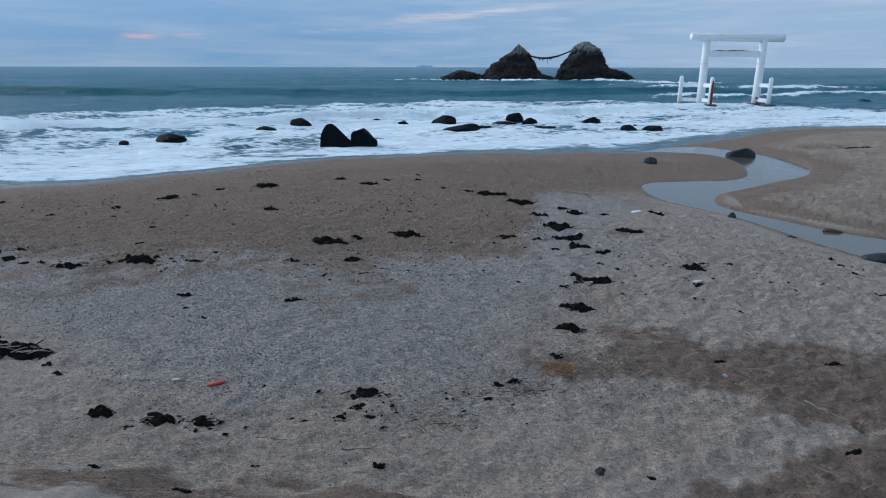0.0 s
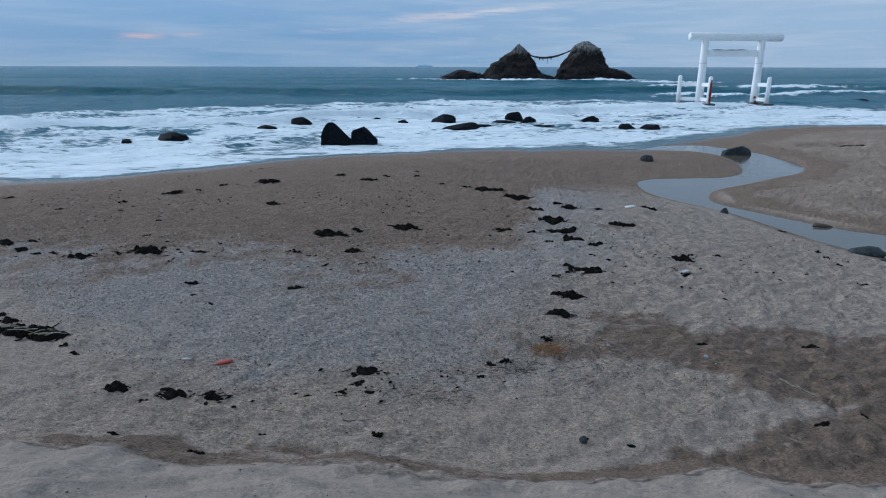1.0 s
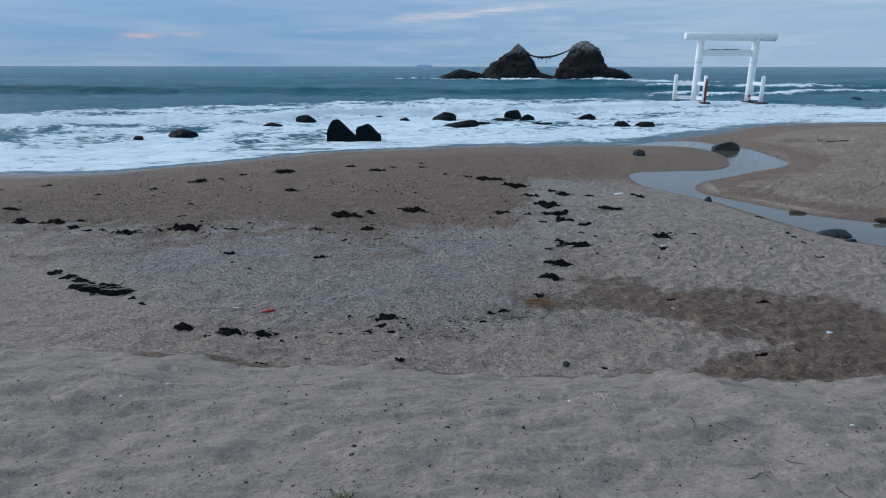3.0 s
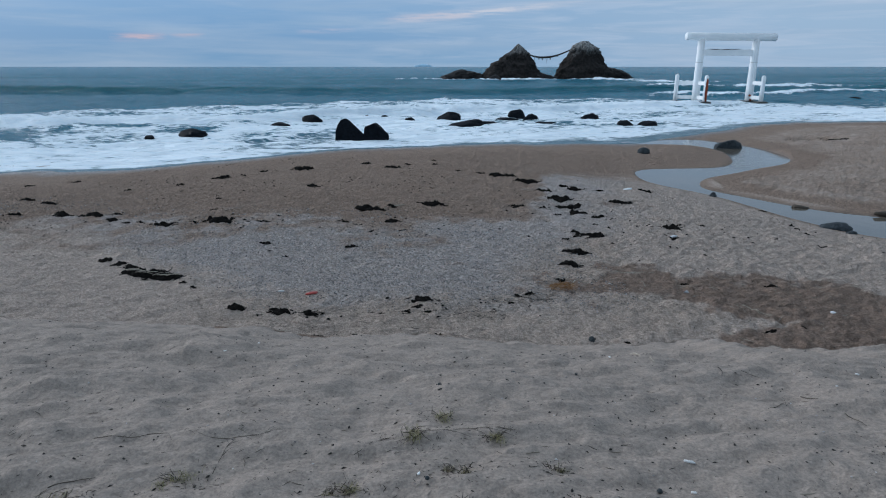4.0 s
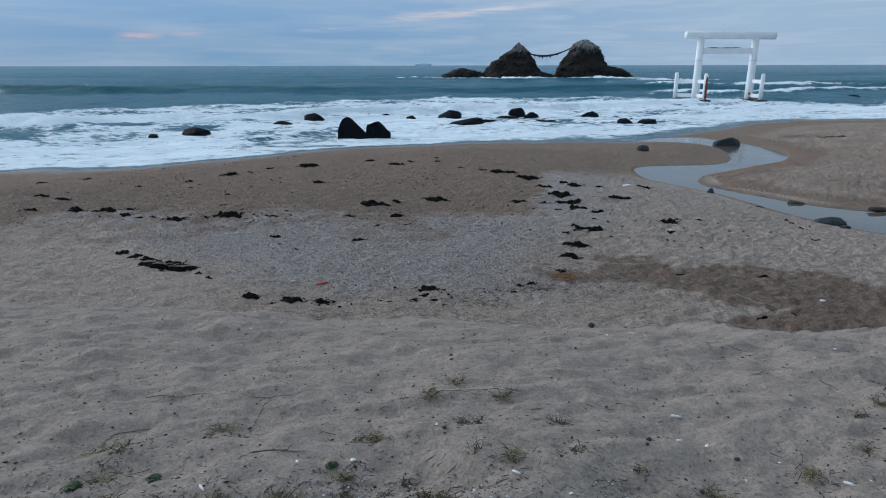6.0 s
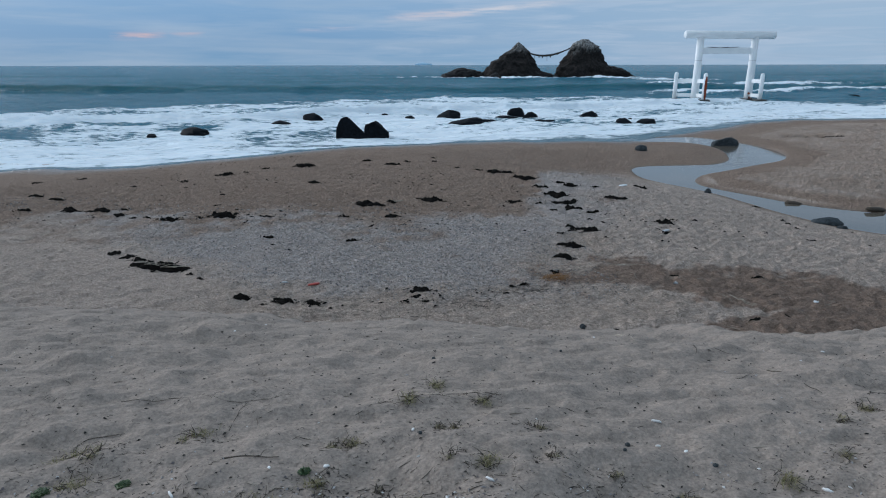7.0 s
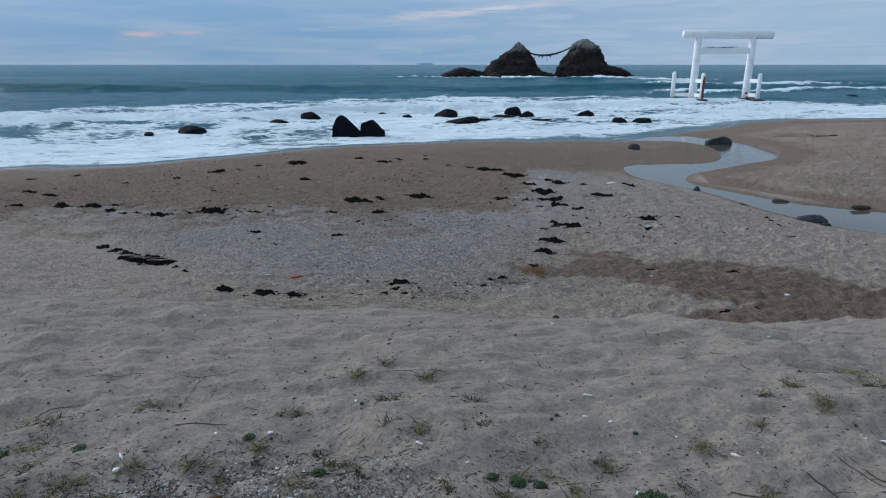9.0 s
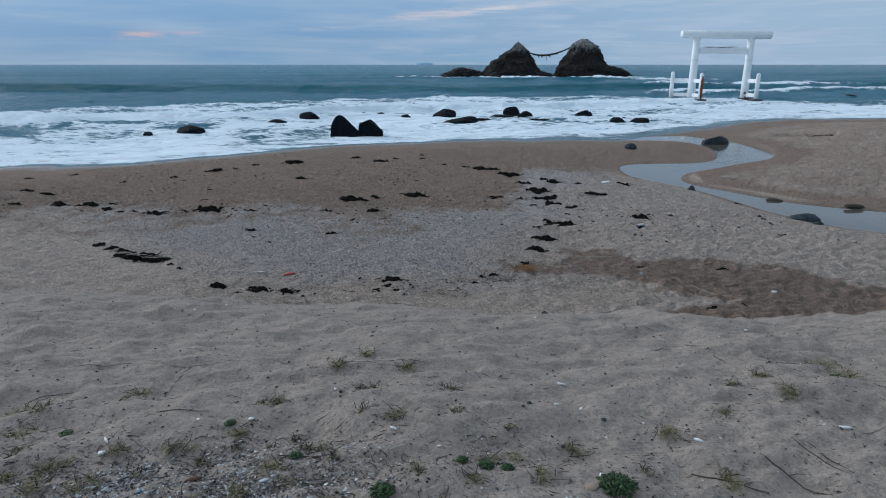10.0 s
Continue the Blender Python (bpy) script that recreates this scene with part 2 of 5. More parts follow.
def rock_material(name, dark, light, cap=None, wet=0.45, scale=1.0, gloss=0.2):
    s = Mat(name, wet, gloss)
    mid, fine = s.noise(2.2 * scale, 7, 0.62), s.noise(16 * scale, 4, 0.65)
    c = s.mix(s.ramp(mid, (0.36, 0.0), (0.68, 1.0)), dark, light)
    c = s.mix(s.ramp(s.cells(1.2 * scale, "DISTANCE_TO_EDGE").outputs["Distance"], (0.0, 0.7), (0.05, 0.0)), c, tuple(v * 0.4 for v in dark))
    if cap:
        # pale weathered and guano-streaked tops
        low, high, tone = cap
        n = s.t.nodes.new("ShaderNodeSeparateXYZ")
        s.t.links.new(s.geo, n.inputs[0])
        h = s.math("DIVIDE", s.math("SUBTRACT", s.math("MULTIPLY_ADD", s.noise(0.35, 6, 0.7, (1.4, 1.4, 0.4)), 9.0, n.outputs[2]), low + 4.5), high - low, clamp=True)
        c = s.mix(s.math("MULTIPLY", h, s.ramp(s.noise(1.6, 6, 0.7, (1.6, 1.6, 0.6)), (0.40, 0.12), (0.58, 1.0))), c, tone)
    s.colour(c)
    s.rough(s.ramp(mid, (0.3, wet), (0.7, min(1.0, wet + 0.35))))
    s.bump((mid, 0.8, 0.25 / scale), (fine, 0.5, 0.04 / scale))
    return s.m


def simple(name, a, b, scale=20.0, rough=0.8, relief=0.3, depth=0.01, stretch=None, spec=0.3):
    """Two tones of one stuff, with grain and a light shift from thing to thing."""
    s = Mat(name, rough, spec)
    n = s.noise(scale, 5, 0.6, stretch)
    c = s.mix(s.ramp(n, (0.3, 0.0), (0.7, 1.0)), a, b)
    shift = s.math("MULTIPLY_ADD", s.rand(), 0.3, 0.85)
    hue = s.t.nodes.new("ShaderNodeHueSaturation")
    s.put(hue.inputs["Value"], shift)
    s.put(hue.inputs["Color"], c)
    s.colour(hue.outputs[0])
    s.bump((n, relief, depth))
    return s.m


def bits_material(name, stops, rough=0.7):
    """For joined loose bits, a tone for each."""
    s = Mat(name, rough, 0.3)
    c = s.ramp(s.island(), *stops)
    s.colour(s.mix(s.noise(90, 3), c, s.mix(1.0, c, (0.6, 0.6, 0.6), "MULTIPLY")))
    return s.m


def paint_material():
    s = Mat("white_paint", 0.45, 0.4)
    wide, fine = s.noise(0.7, 5, 0.6), s.noise(5.0, 6, 0.65, (1, 1, 0.25))
    c = s.mix(s.ramp(wide, (0.35, 0.0), (0.7, 1.0)), (0.80, 0.81, 0.81), (0.70, 0.73, 0.74))
    n = s.t.nodes.new("ShaderNodeSeparateXYZ")
    s.t.links.new(s.geo, n.inputs[0])
    splash = s.math("SUBTRACT", 1.0, s.math("DIVIDE", n.outputs[2], 2.4), clamp=True)
    stain = s.math("MULTIPLY", s.ramp(fine, (0.5, 0.0), (0.64, 1.0)), splash)
    c = s.mix(s.math("MULTIPLY", stain, 0.55), c, (0.42, 0.37, 0.27))
    s.colour(c)
    s.rough(s.ramp(fine, (0.3, 0.35), (0.7, 0.6)))
    s.bump((fine, 0.15, 0.02))
    return s.m


SAND, SEA, STREAM = sand_material(), sea_material(), stream_material()
PAINT = paint_material()
RUST = simple("rust", (0.30, 0.055, 0.012), (0.10, 0.022, 0.012), 3.0, 0.85, 0.5, 0.02)
CONCRETE = simple("wet_concrete", (0.045, 0.047, 0.045), (0.10, 0.10, 0.09), 3.0, 0.5, 0.5, 0.05)
JOINT = simple("grey_joint", (0.42, 0.43, 0.43), (0.5, 0.5, 0.5), 6.0, 0.7)
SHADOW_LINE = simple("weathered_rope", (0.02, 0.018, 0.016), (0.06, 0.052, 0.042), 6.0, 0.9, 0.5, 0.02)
CLIFF = rock_material("sea_cliff", (0.010, 0.0093, 0.009), (0.040, 0.033, 0.029), (8.4, 12.8, (0.40, 0.39, 0.37)), 0.75, 0.45)
REEF = rock_material("reef", (0.010, 0.009, 0.009), (0.035, 0.030, 0.028), None, 0.5, 0.6)
BASALT = rock_material("wet_basalt", (0.0045, 0.006, 0.008), (0.011, 0.014, 0.0185), None, 0.55, 2.0, 0.06)
COBBLE = rock_material("grey_cobble", (0.028, 0.034, 0.038), (0.068, 0.078, 0.084), None, 0.5, 3.0, 0.12)
WEED = simple("dried_seaweed", (0.004, 0.004, 0.004), (0.014, 0.012, 0.010), 28.0, 0.9, 0.8, 0.02, None, 0.05)
BARK = simple("driftwood_dark", (0.045, 0.036, 0.028), (0.10, 0.082, 0.066), 30.0, 0.9, 0.5, 0.005)
PALE_WOOD = simple("driftwood_pale", (0.30, 0.26, 0.205), (0.44, 0.395, 0.33), 30.0, 0.85, 0.4, 0.004)

# ---- the lie of the land ----
def smooth(t):
    t = np.clip(t, 0.0, 1.0)
    return t * t * (3 - 2 * t)


def vnoise(x, y, seed=0):
    """Smooth value noise between -1 and 1."""
    xi, yi = np.floor(x), np.floor(y)
    fx, fy = x - xi, y - yi
    fx, fy = fx * fx * fx * (fx * (6 * fx - 15) + 10), fy * fy * fy * (fy * (6 * fy - 15) + 10)

    def h(a, b):
        n = (a.astype(np.int64) * 374761393 + b.astype(np.int64) * 668265263 + seed * 974634777) & 0xFFFFFFFF
        n = ((n ^ (n >> 13)) * 1274126177) & 0xFFFFFFFF
        return ((n ^ (n >> 16)) & 0xFFFF) / 32767.5 - 1.0
    a, b, c, d = h(xi, yi), h(xi + 1, yi), h(xi, yi + 1), h(xi + 1, yi + 1)
    return (a * (1 - fx) + b * fx) * (1 - fy) + (c * (1 - fx) + d * fx) * fy


def fbm(x, y, seed=0, octaves=4):
    total, amp = 0.0, 0.5
    for k in range(octaves):
        total = total + amp * vnoise(x * 2 ** k + 17.3 * k, y * 2 ** k - 9.1 * k, seed + k)
        amp *= 0.5
    return total


SHORE = np.array([(-400, -40), (-60, 16), (-19.3, 26.0), (-13.8, 26.9), (-9.6, 30.0), (-5, 33.2), (1.5, 35.5), (8.5, 36.2), (12, 35.8), (16.5, 39.3),
                  (20.9, 43), (27.5, 49), (31, 50.4), (39, 51), (80, 54), (400, 70)], float)
CREST = np.array([(-60, 7.5), (-8, 5.3), (-3.8, 4.85), (-3, 4.78), (-2.4, 4.65), (-1.7, 4.46), (-0.8, 4.45), (0, 4.25), (1, 4.15), (1.9, 4.2), (2.6, 4.32), (3.2, 4.12), (3.6, 4.12),
                  (4.2, 4.22), (5, 4.38), (8, 4.6), (60, 7)], float)
PLATEAU = np.array([(-60, 1.7), (-10, 1.6), (-4, 1.5), (0, 1.42), (3, 1.29), (6, 1.2), (9, 1.08), (12, 0.9), (20, 0.92), (40, 1.1), (100, 1.6)], float)
BANK_NEAR = np.array([(12.3, 36.6), (13.4, 36.1), (15.3, 35.5), (16.2, 34.3), (16.35, 32.0), (15.3, 28.9), (14.5, 27.4), (13.5, 26.55), (12.4, 26.35), (11.3, 26.3), (10.0, 26.2), (9.2, 25.6), (8.95, 24.6),
                      (8.85, 23.35), (9.2, 22.1), (9.85, 20.9), (10.4, 19.8), (10.8, 18.1), (11.1, 16.6), (11.4, 15.8), (11.8, 14.7), (12.7, 13.8), (14.5, 12.9), (18, 11.2), (30, 9)], float)
BANK_FAR = np.array([(16.0, 38.4), (17.6, 37.4), (18.5, 34.8), (18.8, 33.1), (18.75, 30.9), (18.1, 29.0), (16.95, 27.65), (15.1, 26.5), (13.05, 24.95), (11.45, 23.95), (10.6, 22.7), (10.3, 21.7), (10.5, 20.9),
                     (11.2, 19.7), (11.8, 18.6), (12.4, 17.65), (13.2, 17.0), (14.05, 16.5), (15.6, 15.6), (18.4, 14.4), (30, 12.6)], float)
STREAM_Z = 0.3


def rounded(line, times=2):
    """Corners cut off, so that a line bends smoothly."""
    for _ in range(times):
        a, b = line[:-1], line[1:]
        cut = np.stack([0.75 * a + 0.25 * b, 0.25 * a + 0.75 * b], 1).reshape(-1, 2)
        line = np.vstack([line[:1], cut, line[-1:]])
    return line


BANK_NEAR, BANK_FAR = rounded(BANK_NEAR), rounded(BANK_FAR)


def shore_y(x):
    return np.interp(x, SHORE[:, 0], SHORE[:, 1]) + 0.35 * vnoise(x * 0.45, x * 0 + 3.1, 5) + 0.12 * vnoise(x * 1.4, x * 0, 6)


def line_distance(x, y, line):
    best = np.full(np.shape(x), 1e9)
    for (ax, ay), (bx, by) in zip(line[:-1], line[1:]):
        dx, dy = bx - ax, by - ay
        t = np.clip(((x - ax) * dx + (y - ay) * dy) / (dx * dx + dy * dy), 0, 1)
        best = np.minimum(best, np.hypot(x - ax - t * dx, y - ay - t * dy))
    return best


def in_stream(x, y):
    ring = np.vstack([BANK_NEAR, BANK_FAR[::-1]])
    inside = np.zeros(np.shape(x), bool)
    for (ax, ay), (bx, by) in zip(ring, np.roll(ring, -1, 0)):
        if ay == by:
            continue
        cross = ((ay > y) != (by > y)) & (x < (bx - ax) * (y - ay) / (by - ay) + ax)
        inside ^= cross
    return inside


def stream_distance(x, y):
    """Metres from the stream's edge, negative within it, and the side it lies on."""
    near, far = line_distance(x, y, BANK_NEAR), line_distance(x, y, BANK_FAR)
    d = np.minimum(near, far)
    return np.where(in_stream(x, y), -d, d), near < far


def land(x, y):
    """The height of the sand, without its fine relief."""
    x, y = np.asarray(x, float), np.asarray(y, float)
    d = shore_y(x) - y
    top = np.interp(x, PLATEAU[:, 0], PLATEAU[:, 1]) + 0.05 * vnoise(x * 0.25, y * 0.25, 11)
    z = np.where(d > 0, 0.3 + (top - 0.3) * smooth(d / 15) ** 0.9, 0.3 + np.maximum(0.06 * d, -7))
    # the mound past the stream
    z = z + 0.22 * np.exp(-((x - 22.0) / 3.4) ** 2 - ((y - 32.5) / 2.2) ** 2) + 0.2 * np.exp(-((x - 24) / 9) ** 2 - ((y - 26) / 6) ** 2)
    s, near = stream_distance(x, y)
    cut_bank = np.exp(-((x - 19.2) / 1.0) ** 2 - ((y - 31.0) / 2.2) ** 2)
    steep = np.where(near, 0.08 + 0.085 * smooth((23.5 - y) / 3), 0.10) 
    bank = STREAM_Z - 0.05 + steep * np.maximum(s, 0) + np.where(s < 0, np.maximum(0.22 * s, -0.14), 0.05 * smooth(s / 0.25) + np.where(near, 0.0, 0.16 * cut_bank * smooth(s / 0.3)))
    k = 0.12
    h = np.clip(0.5 + 0.5 * (bank - z) / k, 0, 1)
    z = np.where(s < 14, bank * (1 - h) + z * h - k * h * (1 - h), z)
    # the dune on which the walk starts and ends
    yc = np.interp(x, CREST[:, 0], CREST[:, 1]) + 0.1 * vnoise(x * 0.9, x * 0, 21) + 0.05 * vnoise(x * 2.7, x * 0, 22)
    e = yc - y
    soft = 1.05
    crown = 1.96 + 0.36 * np.clip(e, 0, 1.7) + 0.165 * np.clip(e - 1.7, 0, 1.9) + 0.01 * np.clip(e, 0, 60) - 0.03 * np.clip(x, 0, 12) + 0.004 * np.clip(-x, 0, 30)
    crown = crown - 0.07 * smooth(-e / 0.12)
    dune = np.where(e > 0, crown, z + (crown - z) * (1 - smooth(-e / soft)))
    return np.where(e > -soft, np.maximum(dune, z), z)

# ---- mesh helpers ----


def mesh_of(name, verts, faces, material, flat=False):
    me = bpy.data.meshes.new(name)
    me.from_pydata([tuple(v) for v in verts], [], [tuple(f) for f in faces])
    me.update()
    if not flat:
        me.polygons.foreach_set("use_smooth", [True] * len(me.polygons))
    me.materials.append(material)
    return me


def part(name, data, material, parent=None, label="", flat=False):
    """One mesh object from (verts, faces), under a thing or a part."""
    ob = new(name, mesh_of(name, *data, material, flat))
    if parent:
        ob.parent = parent
    if label:
        ob["label"] = label
    return ob


def base_empty(name, place, turn=0.0):
    ob = new(name)
    ob.empty_display_size = 0.1
    ob.matrix_world = pose(*place, 0, 0, turn)
    return ob


def join(*lumps):
    verts, faces = [], []
    for v, f in lumps:
        k = len(verts)
        verts += [tuple(p) for p in v]
        faces += [tuple(i + k for i in q) for q in f]
    return verts, faces


def tube(points, radii, sides=8, closed=True):
    """A round bar along points, with a radius at each."""
    pts = [Vector(p) for p in points]
    if isinstance(radii, (int, float)):
        radii = [radii] * len(pts)
    verts, faces = [], []
    side = None
    for i, p in enumerate(pts):
        way = (pts[min(i + 1, len(pts) - 1)] - pts[max(i - 1, 0)]).normalized()
        if side is None:
            side = way.orthogonal().normalized()
        side = (side - way * side.dot(way)).normalized()
        other = way.cross(side)
        for k in range(sides):
            a = 2 * math.pi * k / sides
            verts.append(p + (side * math.cos(a) + other * math.sin(a)) * radii[i])
    for i in range(len(pts) - 1):
        for k in range(sides):
            a, b = i * sides + k, i * sides + (k + 1) % sides
            faces.append((a, b, b + sides, a + sides))
    if closed:
        faces.append(tuple(reversed(range(sides))))
        faces.append(tuple(range((len(pts) - 1) * sides, len(pts) * sides)))
    return verts, faces


def box(x0, x1, y0, y1, z0, z1, bevel=0.02):
    """A bar with bevelled edges."""
    bm = bmesh.new()
    bmesh.ops.create_cube(bm, size=1.0)
    for v in bm.verts:
        v.co = Vector(((x0 + x1) / 2 + v.co.x * (x1 - x0), (y0 + y1) / 2 + v.co.y * (y1 - y0), (z0 + z1) / 2 + v.co.z * (z1 - z0)))
    bmesh.ops.bevel(bm, geom=bm.edges[:], offset=bevel, segments=2, affect="EDGES")
    return from_bm(bm)


def from_bm(bm):
    bm.verts.index_update()
    out = [v.co.copy() for v in bm.verts], [tuple(v.index for v in f.verts) for f in bm.faces]
    bm.free()
    return out


def boulder(rng, size, rough=0.18, levels=3, facets=0.0):
    """A stone, standing on z = 0 and partly sunk."""
    bm = bmesh.new()
    bmesh.ops.create_icosphere(bm, subdivisions=levels, radius=1.0)
    shift = Vector((rng.uniform(-50, 50), rng.uniform(-50, 50), rng.uniform(-50, 50)))
    cuts = [(Vector((rng.uniform(-1, 1), rng.uniform(-1, 1), rng.uniform(-0.4, 1))).normalized(), rng.uniform(0.62, 0.9)) for _ in range(int(facets))]
    for v in bm.verts:
        n = v.co.normalized()
        r = 1 + rough * noise.noise(n * 1.3 + shift) + rough * 0.45 * noise.noise(n * 3.1 + shift) + rough * 0.18 * noise.noise(n * 7 + shift)
        p = n * r
        for way, reach in cuts:
            over = p.dot(way) - reach
            if over > 0:
                p -= way * over * 0.9
        v.co = Vector((p.x * size[0] / 2, p.y * size[1] / 2, p.z * size[2]))
    return from_bm(bm)


def ground_z(x, y):
    """The sand's height at one place, from a fine table of it."""
    fx, fy = (x - TABLE_X[0]) / 0.05, (y - TABLE_Y[0]) / 0.05
    i, j = min(max(int(fx), 0), len(TABLE_X) - 2), min(max(int(fy), 0), len(TABLE_Y) - 2)
    u, v = fx - i, fy - j
    t = TABLE
    return float((t[j, i] * (1 - u) + t[j, i + 1] * u) * (1 - v) + (t[j + 1, i] * (1 - u) + t[j + 1, i + 1] * u) * v)


def fan(ys, reach, columns, outer):
    """A sheet whose rows widen with the distance: x and y of its points."""
    u = np.linspace(-1, 1, columns)
    rows = []
    for y in ys:
        w = reach(y)
        x = u * w
        rows.append(np.concatenate([[-outer, -outer * 0.4 - w * 0.6, -w * 1.25], x, [w * 1.25, outer * 0.4 + w * 0.6, outer]]))
    x = np.array(rows)
    return x, np.repeat(np.array(ys)[:, None], x.shape[1], 1)


def sheet(name, x, y, z, material, fields, keep=None):
    rows, cols = x.shape
    me = bpy.data.meshes.new(name)
    co = np.stack([x, y, z], -1).reshape(-1, 3)
    i = np.arange(rows * cols).reshape(rows, cols)
    quads = np.stack([i[:-1, :-1], i[:-1, 1:], i[1:, 1:], i[1:, :-1]], -1).reshape(-1, 4)
    if keep is not None:
        k = keep.reshape(-1)
        quads = quads[k[quads].any(1)]
    me.vertices.add(len(co))
    me.vertices.foreach_set("co", co.ravel())
    me.loops.add(quads.size)
    me.loops.foreach_set("vertex_index", quads.ravel())
    me.polygons.add(len(quads))
    me.polygons.foreach_set("loop_start", np.arange(0, quads.size, 4))
    me.polygons.foreach_set("use_smooth", np.ones(len(quads), bool))
    me.update(calc_edges=True)
    me.validate()
    for key, values in fields.items():
        me.attributes.new(key, "FLOAT", "POINT").data.foreach_set("value", np.ascontiguousarray(values, np.float32).ravel())
    me.materials.append(material)
    return new(name, me)


# ---- the beach ----


def relief(x, y):
    """The sand with its wind ripples, prints and hollows."""
    z = land(x, y)
    yc = np.interp(x, CREST[:, 0], CREST[:, 1])
    on_dune = smooth((yc - 0.1 - y) / 0.5)
    s, _ = stream_distance(x, y)
    d = shore_y(x) - y
    bare = smooth((s - 0.3) / 1.5) * smooth((d - 1) / 9)
    z = z + on_dune * 0.85 * (0.085 * fbm(x * 1.5, y * 2.6, 31, 3) + 0.034 * vnoise(x * 1.7 + 0.4 * y, y * 4.6 - 0.5 * x, 33) + 0.022 * vnoise(x * 3.4 - 0.5 * y, y * 7.5, 34) + 0.040 * fbm(x * 5, y * 9, 35, 3))
    prints = np.clip(vnoise(x * 2.4 + 0.4 * y, y * 2.9, 41) - 0.05, 0, 1)
    trodden = smooth((x - 1.0 + 0.15 * (y - 10)) / 3.0) * bare * (1 - on_dune)
    past_stream = smooth((x - np.interp(y, [10, 17, 21, 24, 27, 34, 40], [22, 14, 11.5, 12.5, 17, 19.6, 19])) / 1.0)
    z = z - trodden * 0.03 * prints + trodden * 0.05 * fbm(x * 7, y * 8, 43, 2) + past_stream * bare * 0.028 * fbm(x * 2.2, y * 2.4, 44, 3)
    z = z + (1 - on_dune) * bare * (0.05 * fbm(x * 3.1, y * 4.0, 45, 3) + 0.03 * fbm(x * 9, y * 10, 46, 2))
    # a line of old footprints in the damp sand
    for k in range(12):
        px, py = -3.2 + 0.52 * k, 14.1 + 0.05 * k + (0.13 if k % 2 else -0.13)
        z = z - 0.035 * np.exp(-((x - px) / 0.15) ** 2 - ((y - py) / 0.07) ** 2)
    # a scuffed hollow in the mound past the stream
    hollow = np.exp(-((x - 23.2) / 1.2) ** 2 - ((y - 35.2 + 0.5 * (x - 23.2)) / 0.9) ** 2)
    return z - hollow * (0.42 + 0.3 * vnoise(x * 2.2, y * 3, 47))


PALE_LINE = np.array([(11.9, 21.7), (12.6, 21.0), (13.4, 20.1), (14.1, 18.9), (15.0, 17.8), (17.5, 16.6)], float)


